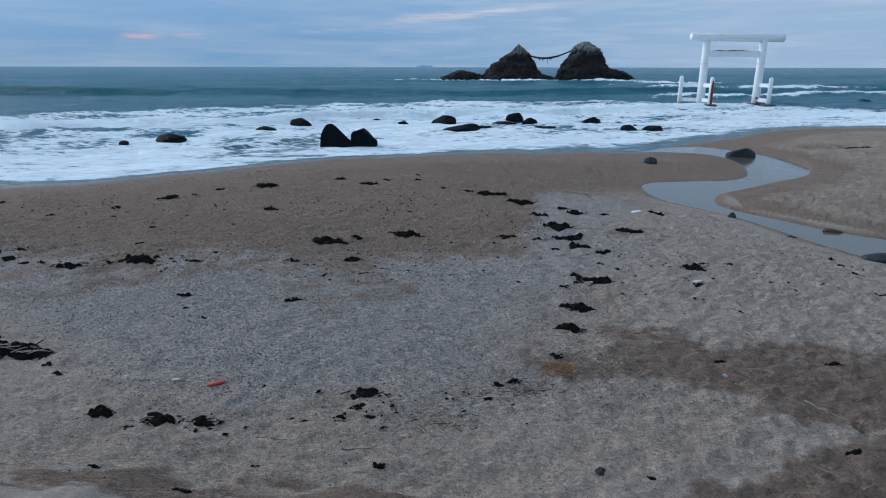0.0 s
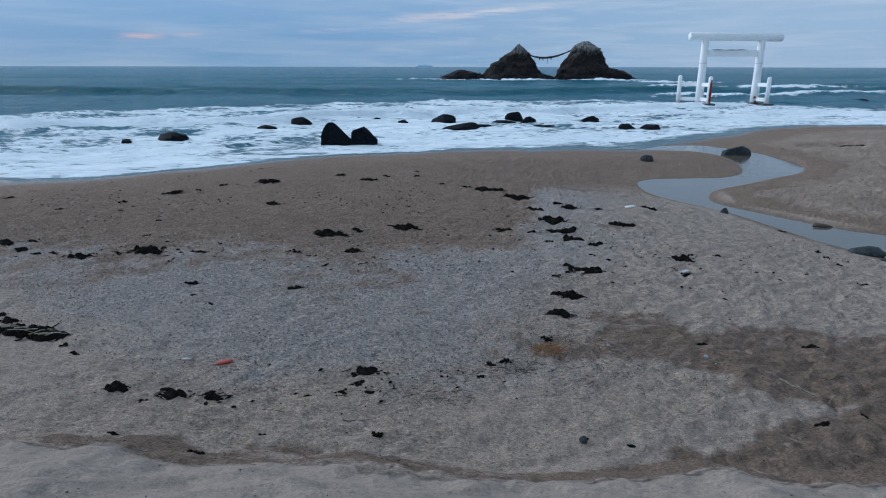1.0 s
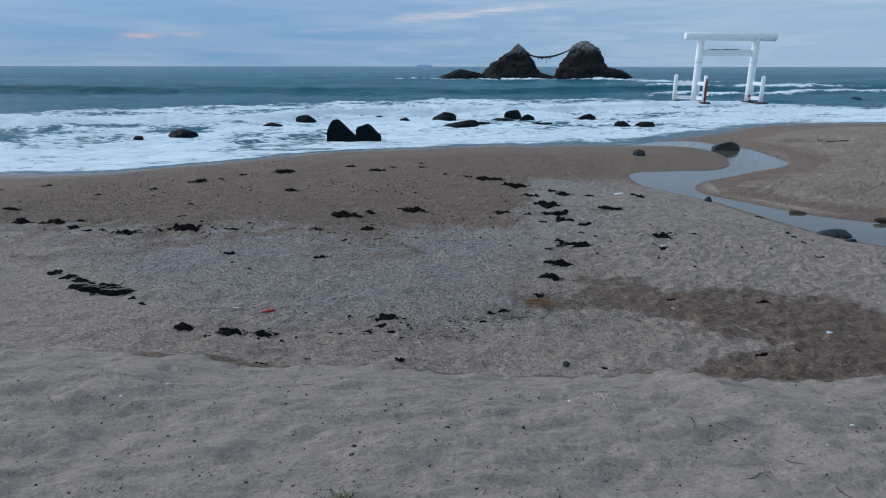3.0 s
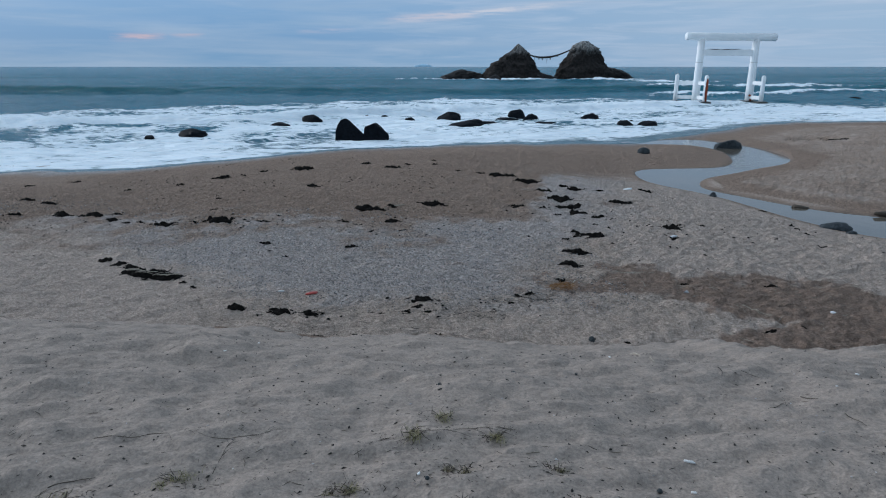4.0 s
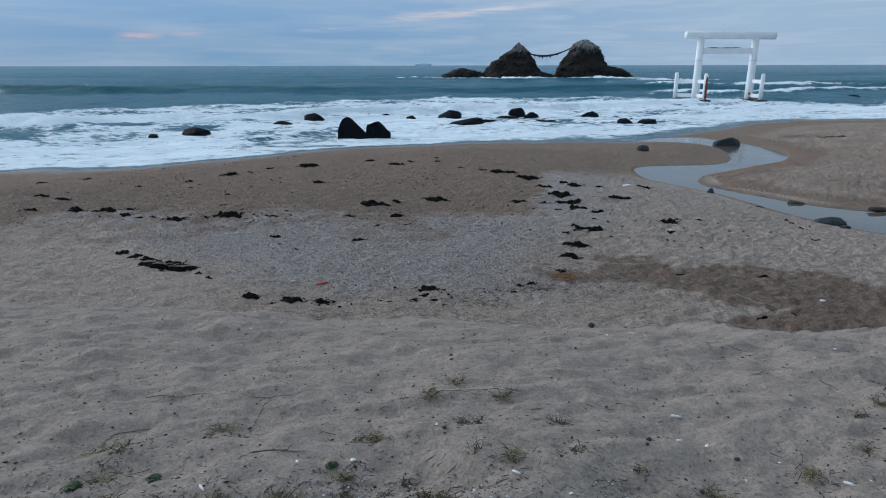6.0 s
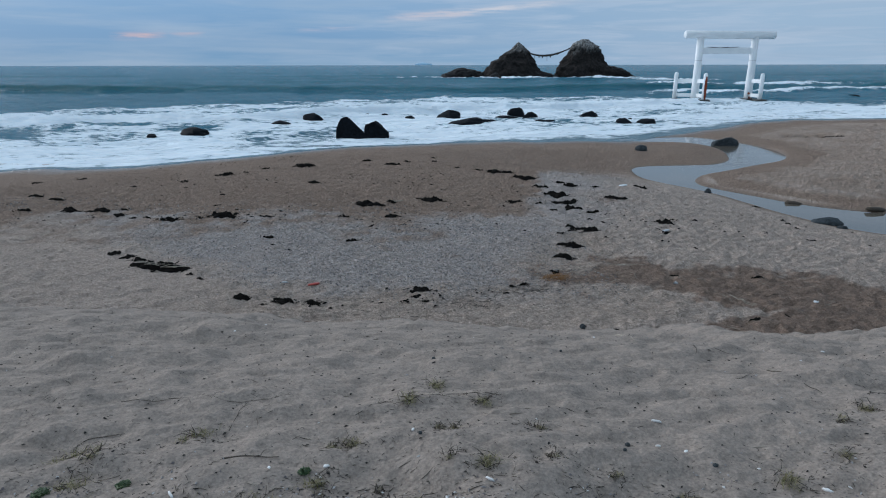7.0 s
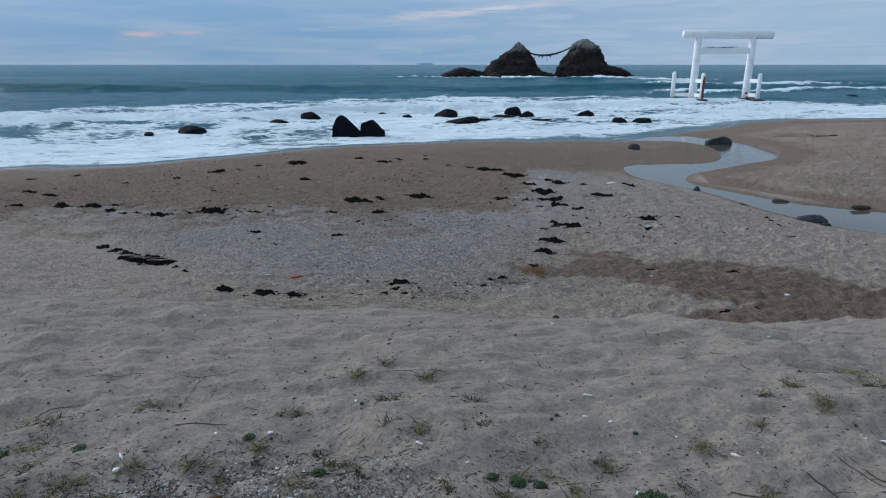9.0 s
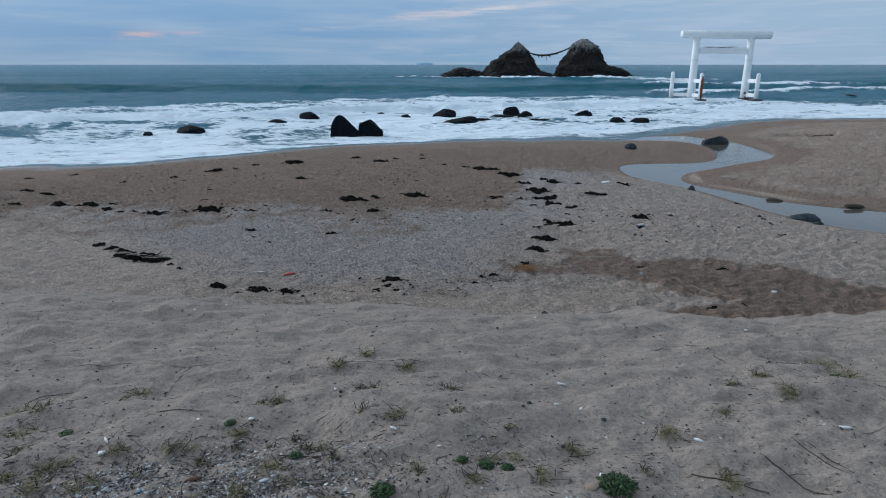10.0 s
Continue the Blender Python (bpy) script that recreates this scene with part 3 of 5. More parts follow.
def ground_fields(x, y):
    n1, n2 = fbm(x * 0.6, y * 0.6, 51), fbm(x * 2.4, y * 2.4, 53)
    n4 = fbm(x * 5.0, y * 7.5, 57, 3)
    d = shore_y(x) - y
    s, near = stream_distance(x, y)
    yc = np.interp(x, CREST[:, 0], CREST[:, 1])
    edge = np.interp(x, [-60, -7, -1.4, -0.5, 0.4, 2.0, 3.0, 3.6, 6.5, 9.0, 10, 60], [11.5, 10.9, 10.6, 11.3, 12.2, 12.8, 15.0, 18.6, 19.5, 22.5, 22.5, 22.5])
    damp = smooth((y - edge + 3.0 * n1 + 1.5 * n2 + 1.3) / 3.2) * (1 - 0.8 * smooth((x - 2.4 - 0.25 * (y - 14) + 2.0 * n1) / 3.0) * smooth((25 - y) / 3))
    # past the stream the sand is damp by the water and dry on the rise
    past = smooth((x - np.interp(y, [10, 17, 21, 24, 27, 34, 40], [22, 13.5, 10.8, 11.5, 16, 19, 18.3])) / 0.5)
    rise = smooth((s - 1.6 + 1.2 * n1) / 1.2) * smooth((d - 4) / 5)
    damp = np.where(past > 0.5, np.maximum(1 - rise, 0.42 + 0.35 * n1), damp)
    # shade of the mound's hollow, painted in streaks with the damp colour
    hollow_shade = np.exp(-((x - 23.2) / 1.3) ** 2 - ((y - 35.5 + 0.5 * (x - 23.2)) / 1.1) ** 2) * smooth((0.35 + 1.6 * vnoise(x * 1.3 + y, y * 1.7, 58) + 1.5 * n4) / 0.5)
    beside = smooth(1 - (s - 0.15 + 0.25 * n1) / 0.7)
    damp = np.clip(np.maximum(damp + damp * (1 - damp) * (1.8 * n4 + 1.0 * n2), np.maximum(beside, hollow_shade)), 0, 1)
    shine = np.clip(smooth(1 - (d + 0.5 * n1) / 2.4) + 0.8 * smooth(1 - s / 0.35), 0, 1)
    grit = smooth((y - (6.3 + 0.75 * np.clip(-2.6 - x, 0, 6)) + 0.9 * n2) / 1.3) * smooth((3.2 - x + 0.12 * (y - 8) * 3 + 1.6 * n1) / 2.4) * (1 - 0.8 * damp)
    foot = smooth((y - yc - 0.02) / 0.15) * smooth((yc + 1.05 + 0.15 * smooth((1.5 - x) / 1.5) + 0.3 * np.clip(x - 1.5, 0, 8) + 0.45 * n1 + 0.3 * n2 - y) / 0.6) * smooth((x + 3.9 + n1) / 1.0)
    foot = foot * (0.74 + 0.26 * smooth((x - 0.6) / 1.6))
    ex, ey = x - 4.6, y - 7.55 + 0.22 * (x - 4.6)
    patch = smooth(1.3 - np.hypot(ex / 4.2, ey / 1.25) + 0.6 * n1 + 0.3 * n2)
    far_right = smooth((x - 4.6 + 0.9 * n1) / 1.6) * smooth((y - yc - 0.02) / 0.15) * smooth((8.0 - 0.12 * (x - 5) - y + 0.8 * n1) / 0.7)
    small = smooth(1.2 - np.hypot((x - 1.4) / 1.0, (y - 7.9) / 0.9) + 0.8 * n1) * 0.55
    drift = smooth(1.1 - np.hypot((x - 5.0) / 0.9, (y - 14.3) / 0.35) + 0.8 * n2) * 0.5
    brown = np.maximum.reduce([foot, patch, far_right, small, drift])
    brown = np.clip(brown * (1.0 + 0.3 * n2) + brown * (1 - brown) * (2.2 * n4 + 1.2 * n2), 0, 1)
    brown = smooth((brown - 0.22) / 0.5)
    on_dune = smooth((yc + 0.06 - y + 0.16 * n2 + 0.1 * n1) / 0.12)
    brown = brown * (1 - on_dune)
    dry = np.clip(on_dune + (1 - on_dune) * np.maximum(smooth((x - 1.5) / 2.5 + n1), np.maximum(smooth((-2.5 - x) / 2 + n1), smooth((6.9 - y + 1.5 * n1) / 1.6) * (0.45 + 0.55 * smooth((x - 0.3) / 1.2)))) * (1 - damp) * 0.48, 0, 1)
    pale = past * smooth(1.3 - line_distance(x, y, PALE_LINE) / 0.5 + 0.9 * n2 + 0.4 * n1)
    return {"damp": damp * (1 - on_dune), "shine": shine, "grit": 0.85 * grit * (1 - on_dune), "brown": brown * (1 - damp), "dry": np.clip(dry * (1 - 0.7 * past) + 0.7 * pale, 0, 1), "dune": on_dune}


TABLE_X, TABLE_Y = np.arange(-12, 26, 0.05), np.arange(-1.5, 38, 0.05)
TABLE = relief(*np.meshgrid(TABLE_X, TABLE_Y))

behind = -np.concatenate([np.arange(1.2, 4.0, 0.05), np.arange(4.0, 9.0, 0.14), np.geomspace(9.0, 250, 26)])[::-1]
ahead_rows = [-1.2]
while ahead_rows[-1] < 75:
    r = ahead_rows[-1] + 3.2
    ahead_rows.append(ahead_rows[-1] + max(0.022, min(0.0022 * r ** 1.35, 0.055 if ahead_rows[-1] < 15 else 0.9)))
ground_rows = np.concatenate([behind[:-1], ahead_rows, [80, 95, 130, 220, 500]])
gx, gy = fan(ground_rows, lambda y: 3.2 + 0.82 * max(y + 2.0, 0) + 0.3 * max(-y - 1.2, 0), 740, 600.0)
tagged(sheet("ground", gx, gy, relief(gx, gy), SAND, ground_fields(gx, gy)), "grey-brown beach sand, dry on the dune and damp towards the sea", "sand", kind="structure")

# ---- the sea ----
BORE = np.array([(-200, 0), (-80, 38), (-33, 52), (-23, 52.5), (-16, 56), (-3, 64), (15, 71), (30, 77), (60, 90), (200, 130)], float)
FOAM_END = np.array([(-200, 20), (-80, 48), (-45, 66), (-35, 77), (-20, 88), (4, 97), (22, 99), (34, 95), (43, 86), (53, 72), (200, 80)], float)


def sea_state(x, y):
    d = y - shore_y(x)
    n1, n2 = fbm(x * 0.12, y * 0.16, 61), fbm(x * 0.7, y * 0.8, 63)
    z = 0.06 + 0.25 * np.exp(-np.maximum(d, 0) / 5.0)
    z = np.where(d < 0, 0.31 + 0.16 * d, z)
    off = smooth(d / 9)
    # the broken wave
    yb = np.interp(x, BORE[:, 0], BORE[:, 1]) + 1.6 * vnoise(x * 0.16, x * 0, 67) + 0.5 * vnoise(x * 0.7, x * 0, 68)
    e = y - yb
    tall = np.interp(x, [-90, -30, 8, 18, 34, 60], [0.36, 0.42, 0.55, 0.5, 0.32, 0.15]) * (1 + 0.2 * vnoise(x * 0.35, x * 0, 69))
    rise = smooth((e + 2.1) / 2.2) * np.where(e > 0.1, np.exp(-np.maximum(e - 0.1, 0) / 6.5), 1.0)
    boil = smooth((e + 1.4) / 1.0) * smooth((7.5 - e) / 6)
    z = z + off * tall * rise
    z = z + off * boil * tall * (0.40 * fbm(x * 0.55, y * 0.8, 71, 4) + 0.42 * np.abs(fbm(x * 1.5, y * 1.5, 74, 3)) + 0.20 * fbm(x * 3.6, y * 3.2, 72, 3))
    # an older, lower one close to the beach
    y2 = shore_y(x) + 13 + 1.4 * vnoise(x * 0.2, x * 0, 73)
    e2 = y - y2
    low = smooth((-4 - x) / 6) * 0.14
    z = z + off * low * smooth((e2 + 0.5) / 0.6) * np.exp(-np.maximum(e2, 0) / 3.5)
    # swells, with a mask that darkens the fronts turned to the beach
    face_shade = np.zeros_like(x)
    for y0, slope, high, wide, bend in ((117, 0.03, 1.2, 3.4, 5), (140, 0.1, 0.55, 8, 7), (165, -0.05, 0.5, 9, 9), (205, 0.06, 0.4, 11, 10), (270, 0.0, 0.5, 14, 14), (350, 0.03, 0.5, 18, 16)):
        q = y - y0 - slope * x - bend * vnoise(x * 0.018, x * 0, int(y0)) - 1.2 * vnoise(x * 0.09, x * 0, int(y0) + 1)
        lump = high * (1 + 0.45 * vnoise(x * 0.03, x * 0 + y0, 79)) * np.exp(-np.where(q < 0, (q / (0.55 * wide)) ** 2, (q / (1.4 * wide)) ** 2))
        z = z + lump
        face_shade = np.maximum(face_shade, np.clip(lump / high, 0, 1) * smooth((1.0 - q) / 2) * (0.95 if y0 < 120 else 0.45))
    calm = np.exp(-np.maximum(y - 60, 0) / 900)
    z = z + off * calm * (0.55 * fbm(x * 0.11, y * 0.17, 81, 3) + 0.30 * np.abs(fbm(x * 0.22, y * 0.34, 82, 3)) * smooth((d - 20) / 30) + 0.10 * fbm(x * 0.9, y * 1.1, 83, 3))
    # foam: the wash up to the beach, the broken wave, and streaks trailing behind it
    y_end = np.interp(x, FOAM_END[:, 0], FOAM_END[:, 1]) + 4.0 * fbm(x * 0.14, x * 0, 91) + 2.0 * fbm(x * 0.5, y * 0.4, 92)
    wash = 0.82 + 0.42 * n1 + 0.24 * n2
    gap = np.exp(-((e + 5.0) / 3.6) ** 2) * smooth((-2 - x) / 9) * np.clip(0.12 + 0.8 * vnoise(x * 0.16, y * 0.25, 89), 0, 0.42)
    wash = (wash - gap) * smooth((d + 0.05) / 0.3)
    film = smooth(1 - d / np.interp(x, [-20, 0, 5, 9, 16, 24, 40], [1.4, 1.2, 3.0, 5.0, 6.0, 4.0, 2.4])) * 0.85
    wash = wash - film + 0.55 * np.exp(-((d - 0.12) / 0.10) ** 2)
    bore = smooth((e + 2.3) / 0.8) * np.clip(1.22 - np.maximum(e - 2.5, 0) * 0.03, 0.0, 1.2) * np.interp(x, [-90, 20, 36, 60], [1, 1, 0.75, 0.0])
    trailing = (0.74 + 0.45 * n1 + 0.30 * n2) * smooth((e + 1) / 2)
    foam = np.maximum(np.clip(wash, 0, 1) * (e < 3), np.maximum(np.clip(bore * smooth((9 - e) / 7), 0, 1.2), np.clip(trailing, 0, 1)))
    foam = foam * smooth((y_end - y) / 6.0)
    # white water round the rocks out at sea and on the swell by the gate
    rocks = np.maximum(np.exp(-((x - 31) / 17) ** 2 - ((y - 213) / 7) ** 2), np.exp(-((x - 60) / 17) ** 2 - ((y - 214) / 7) ** 2))
    rocks = np.maximum(rocks, 0.75 * np.exp(-((x - 2) / 24) ** 2 - ((y - 221) / 6) ** 2))
    rocks = np.maximum(rocks, 0.9 * np.exp(-((x - 76) / 16) ** 2 - ((y - 196 + 0.3 * (x - 76)) / 5) ** 2))
    z = z + 0.75 * rocks * np.clip(0.6 + 1.2 * n2, 0, 1.5)
    foam = np.maximum(foam, np.clip(rocks * 1.25 + 0.25 * n2 - 0.1, 0, 1) * (rocks > 0.2))
    w1 = y - 101 - 0.2 * (x - 40) - 5.0 * vnoise(x * 0.055, x * 0, 93) - 1.6 * vnoise(x * 0.3, x * 0, 94)
    w2 = y - 142 - 0.1 * (x - 40) - 7.0 * vnoise(x * 0.04, x * 0, 95) - 2.5 * vnoise(x * 0.2, x * 0, 96)
    line = smooth((x - 34) / 10) * np.exp(-np.where(w1 < 0, (w1 / 1.2) ** 2, (w1 / 4.5) ** 2))
    line2 = smooth((x - 44) / 10) * np.exp(-np.where(w2 < 0, (w2 / 1.6) ** 2, (w2 / 4.0) ** 2)) * np.clip(0.75 + 0.8 * vnoise(x * 0.09, x * 0, 97), 0, 1)
    z = z + 0.55 * line + 0.4 * line2
    foam = np.maximum(foam, np.clip(1.05 * np.maximum(line, line2) + 0.45 * n2, 0, 1) * (np.maximum(line, line2) > 0.12))
    apron = smooth((x - 14) / 8) * smooth((88 - y + 3 * n1) / 8) * smooth((d - 1) / 3) * (0.52 + 0.42 * n1)
    foam = np.maximum(foam, np.clip(apron, 0, 1))
    caps = np.clip(fbm(x * 0.10, y * 0.30, 87, 4) - 0.44, 0, 1) * 2.0 * smooth((y - 90) / 40) * smooth((420 - y) / 250)
    foam = np.clip(np.maximum(foam, caps), 0, 1.2)
    # where the shallows get their painted grey sheen
    shoal_sheen = smooth(1 - d / 20) * 0.8
    return z, {"foam": foam, "shoal_sheen": shoal_sheen, "face_shade": np.clip(face_shade, 0, 1)}


rows = [12.0]
while rows[-1] < 4700:
    y = rows[-1]
    rows.append(y + (0.17 if 22 < y < 92 else max(0.17, 0.014 * (y - 78))) if y > 22 else y + 1.0)
sx, sy = fan(np.array(rows), lambda y: 10 + 0.84 * y, 600, 4800.0)
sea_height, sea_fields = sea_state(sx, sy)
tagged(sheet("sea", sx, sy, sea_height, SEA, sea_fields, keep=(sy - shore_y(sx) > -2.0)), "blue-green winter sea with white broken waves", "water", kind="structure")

# the stream that crosses the beach
kx, ky = np.meshgrid(np.arange(8.5, 30, 0.16), np.arange(8.5, 38.0, 0.16))
kd, _ = stream_distance(kx, ky)
kz = STREAM_Z - 0.012 + 0.0 * kx
run = np.clip(smooth((ky - 25.5) / 2) + 0.08, 0, 1)
tagged(sheet("stream", kx, ky, kz, STREAM, {"run": run}, keep=kd < 0.4), "shallow stream winding over the sand into the sea", "water", kind="structure")

# ---- the gate in the sea ----


def torii():
    gate = tagged(base_empty("torii_gate", (38.75, 81.0, 0.0)), "white-painted shrine gate with rusty feet standing in the surf", "gate")
    lx, rx = -3.54, 3.56
    part("crossbeam", tube([(-5.60, 0, 8.47), (-5.53, 0, 8.47), (0, 0, 8.42), (6.02, 0, 8.36), (6.09, 0, 8.36)], [0.41, 0.48, 0.48, 0.48, 0.41], 28), PAINT, gate)
    for x in (lx, rx):
        pillar = part("pillar", tube([(x, 0, -0.8), (x, 0, 3.0), (x, 0, 5.3), (x, 0, 8.2)], [0.5, 0.48, 0.45, 0.43], 24), PAINT, gate)
        part("collar", tube([(x, 0, 5.25), (x, 0, 5.32)], [0.458, 0.456], 24), JOINT, pillar, "thin grey joint round the pillar")
    part("tie_beam", box(lx + 0.42, rx - 0.42, -0.13, 0.13, 6.10, 6.86, 0.03), PAINT, gate, flat=True)
    rope = tube([(lx + 0.8 + 4.4 * k / 10, -0.20, 6.92 - 0.04 * math.sin(math.pi * k / 10)) for k in range(11)], [0.01, 0.03, 0.045, 0.03, 0.012, 0.035, 0.05, 0.02, 0.045, 0.03, 0.01], 8)
    part("straw_rope", rope, SHADOW_LINE, gate, "frayed dark straw rope")

    def side_post(x, y, z1, base=-0.7):
        pts = [(x, y, base), (x, y, z1 - 0.22), (x, y, z1 - 0.08), (x, y, z1)]
        return part("side_post", tube(pts, [0.27, 0.25, 0.19, 0.06], 18), PAINT, gate)

    near_left = side_post(-3.38, -2.4, 3.75)
    near_right = side_post(3.92, -2.4, 3.7)
    side_post(-5.58, 1.6, 3.85)
    # rust running down the seaward-stained post
    streak = []
    faces = []
    for k in range(15):
        z = 0.15 + 3.15 * k / 14
        w = 0.05 + 0.15 * math.sin(math.pi * min(1, k / 15)) ** 0.7 + 0.02 * math.sin(k * 2.3)
        a0 = radians(-80)
        r = 0.278
        for s in (-1, 0, 1):
            a = a0 + s * w / r
            streak.append((-3.38 + r * math.cos(a), -2.4 + r * math.sin(a), z))
    for k in range(14):
        for s in range(2):
            i = k * 3 + s
            faces.append((i, i + 1, i + 4, i + 3))
    part("rust_streak", (streak, faces), RUST, near_left, "orange-brown rust running down the post")
    for k, (z, a) in enumerate(((0.9, -70), (0.6, -95), (1.15, -110), (0.45, -60))):
        patch_r = 0.515
        ring = [(rx + patch_r * math.cos(radians(a) + 0.3 * math.cos(t)), patch_r * math.sin(radians(a) + 0.3 * math.cos(t)), z + (0.16 + 0.04 * math.sin(3 * t + k)) * math.sin(t)) for t in [2 * math.pi * i / 10 for i in range(10)]]
        part("rust_patch", (ring, [tuple(range(10))]), RUST, gate, "flaking rust patch")

    def rail(a, b, z, high=0.46):
        ax, ay = a
        bx, by = b
        turn = math.atan2(by - ay, bx - ax)
        long = math.hypot(bx - ax, by - ay)
        v, f = box(0, long, -0.1, 0.1, z - high / 2, z + high / 2, 0.025)
        c, s = math.cos(turn), math.sin(turn)
        return part("rail", ([(ax + p.x * c - p.y * s, ay + p.x * s + p.y * c, p.z) for p in v], f), PAINT, gate, flat=True)

    for z in (2.72, 0.92):
        rail((-5.4, 1.45), (lx - 0.3, 0.2), z)
        rail((-3.5, -0.35), (-3.4, -2.2), z)
        rail((3.62, -0.38), (3.86, -2.2), z)
    for x, y in ((lx, 0), (rx, 0), (-3.38, -2.4), (3.92, -2.4), (-5.58, 1.6)):
        w = 0.95 if y == 0 else 0.65
        part("footing", box(x - w, x + w, y - 0.6, y + 0.6, -1.4, 0.50, 0.05), CONCRETE, gate, "dark wet concrete footing", True)
    return gate


torii()

# ---- the rocks out at sea ----


def stack_rock(name, y0, levels, label, deep=0.75, seed=1, material=CLIFF):
    """A steep rock: levels of height, left and right edge; rough all round."""
    zs, ls, rs = (np.array(c, float) for c in zip(*levels))
    n_up, n_round = 46, 96
    verts, faces = [], []
    for i in range(n_up + 1):
        t = i / n_up
        z = zs[0] + (zs[-1] - zs[0]) * t
        l, r = np.interp(z, zs, ls), np.interp(z, zs, rs)
        cx, half = (l + r) / 2, (r - l) / 2
        for k in range(n_round):
            a = 2 * math.pi * k / n_round
            n = Vector((cx + half * math.cos(a), half * deep * math.sin(a), z))
            q = n * 0.16 + Vector((seed * 7.1, 0, 0))
            crag = 1.3 * (noise.noise(q * 1.6)) + 0.9 * (0.5 - abs(noise.noise(q * 3.4))) + 0.75 * noise.noise(Vector((q.x * 8, q.y * 8, q.z * 3.5))) + 0.5 * noise.noise(q * 15)
            crag *= min(1.0, half / 4.0)
            verts.append((cx + (half + crag) * math.cos(a), y0 + (half * deep + crag) * math.sin(a), z + 0.35 * noise.noise(q * 6) * min(1, half / 3)))
    for i in range(n_up):
        for k in range(n_round):
            a, b = i * n_round + k, i * n_round + (k + 1) % n_round
            faces.append((a, b, b + n_round, a + n_round))
    verts.append((cx, y0, zs[-1] + 0.15))
    faces += [(n_up * n_round + k, n_up * n_round + (k + 1) % n_round, len(verts) - 1) for k in range(n_round)]
    ob = part(name, (verts, faces), material)
    return tagged(ob, label, "rock")


stack_rock("sea_rock", 228, [(-1, 21.0, 43.0), (1.4, 21.2, 42.2), (3.4, 22.1, 40.8), (5.4, 23.7, 39.2), (6.9, 26.6, 38.2), (8.8, 28.6, 37.0), (9.9, 30.6, 35.8), (11.5, 31.9, 34.3), (12.3, 33.0, 33.5)],
           "dark steep sea rock with a pale pointed top", seed=1)
stack_rock("sea_rock", 228, [(-1, 46.9, 69.5), (1.3, 47.1, 68.5), (3.4, 47.7, 66.5), (5.3, 49.4, 64.6), (7.6, 50.6, 62.8), (10.4, 52.2, 60.8), (12.2, 53.3, 58.6), (13.2, 55.2, 57.8)],
           "tall dark sea rock with a blunt pale weathered top", seed=3)
stack_rock("reef_rock", 226, [(-1, 60, 77.2), (1.0, 60.5, 74.5), (2.4, 61, 71.5), (3.6, 62, 68.4), (4.2, 63, 66.5)], "low dark reef running out from the foot of a sea rock", 0.35, 5, REEF)
stack_rock("reef_rock", 225, [(-1, 33, 48.2), (1.0, 36, 46.5), (2.0, 38, 43.0), (2.8, 38.5, 40.5)], "low broken reef at the foot of a sea rock", 0.35, 6, REEF)
stack_rock("reef_rock", 229, [(-1, 5.0, 22.4), (1.4, 6.4, 21.2), (2.3, 8.8, 19.4), (3.0, 11.0, 16.6), (3.6, 12.6, 14.4)], "low flat reef beside the sea rocks", 0.4, 8, REEF)
stack_rock("reef_rock", 212, [(-1, 21.3, 26.0), (0.8, 21.6, 25.4), (1.7, 22.4, 24.6), (2.1, 23.2, 24.0)], "small dark reef rock in white water", 0.5, 9, REEF)
for x, y, w in ((14.5, 211, 2.2), (18.2, 208, 1.6), (20.2, 213, 1.4)):
    rng = random.Random(int(x * 10))
    ob = part("reef_rock", boulder(rng, (w, w * 0.7, 0.65), 0.3, 3, 3), REEF)
    ob.location = (x, y, 0.05)
    tagged(ob, "dark reef rock awash in the sea", "rock")


def shrine_rope():
    a, b = Vector((35.2, 226.5, 9.35)), Vector((51.2, 226.5, 10.25))
    thing = tagged(base_empty("straw_rope", a), "thick twisted straw rope hung between two sea rocks", "rope")
    pts = []
    for k in range(41):
        t = k / 40
        p = a.lerp(b, t) - a
        p.z -= 4 * 2.0 * t * (1 - t) * (1.12 - 0.24 * t)
        pts.append(p)
    for turn in range(3):
        strand = []
        for k in range(161):
            t = k / 160
            i = min(int(t * 40), 39)
            p = pts[i].lerp(pts[i + 1], t * 40 - i)
            r = 0.11 + 0.07 * math.sin(math.pi * t) ** 2
            ang = 2 * math.pi * (turn / 3 + t * 14)
            strand.append(p + Vector((0.0, math.cos(ang) * r, math.sin(ang) * r)))
        part("strand", tube(strand, [0.13 + 0.07 * math.sin(math.pi * k / 160) ** 2 for k in range(161)], 6), SHADOW_LINE, thing)
    for t, drop in ((0.12, 0.5), (0.24, 1.9), (0.33, 0.8), (0.42, 0.9), (0.5, 2.0), (0.58, 0.9), (0.74, 0.6)):
        p = pts[int(t * 40)]
        part("tassel", tube([p, p - Vector((0.03, 0, drop * 0.4)), p - Vector((0, 0, drop))], [0.10, 0.06, 0.04] if drop > 1.2 else [0.16, 0.22, 0.13], 7), SHADOW_LINE, thing)


shrine_rope()
# the island's haze is put into its pale blue base colour
island = stack_rock("far_island", 4300, [(-5, -60, 60), (9, -52, 54), (14, -26, 34), (17, -10, 12)], "faint low island on the horizon", 0.2, 11, simple("far_haze", (0.50, 0.70, 0.84), (0.53, 0.73, 0.87), 0.02, 1.0, 0.1))
tagged(island, category="island")

# ---- boulders in the surf and stones by the stream ----


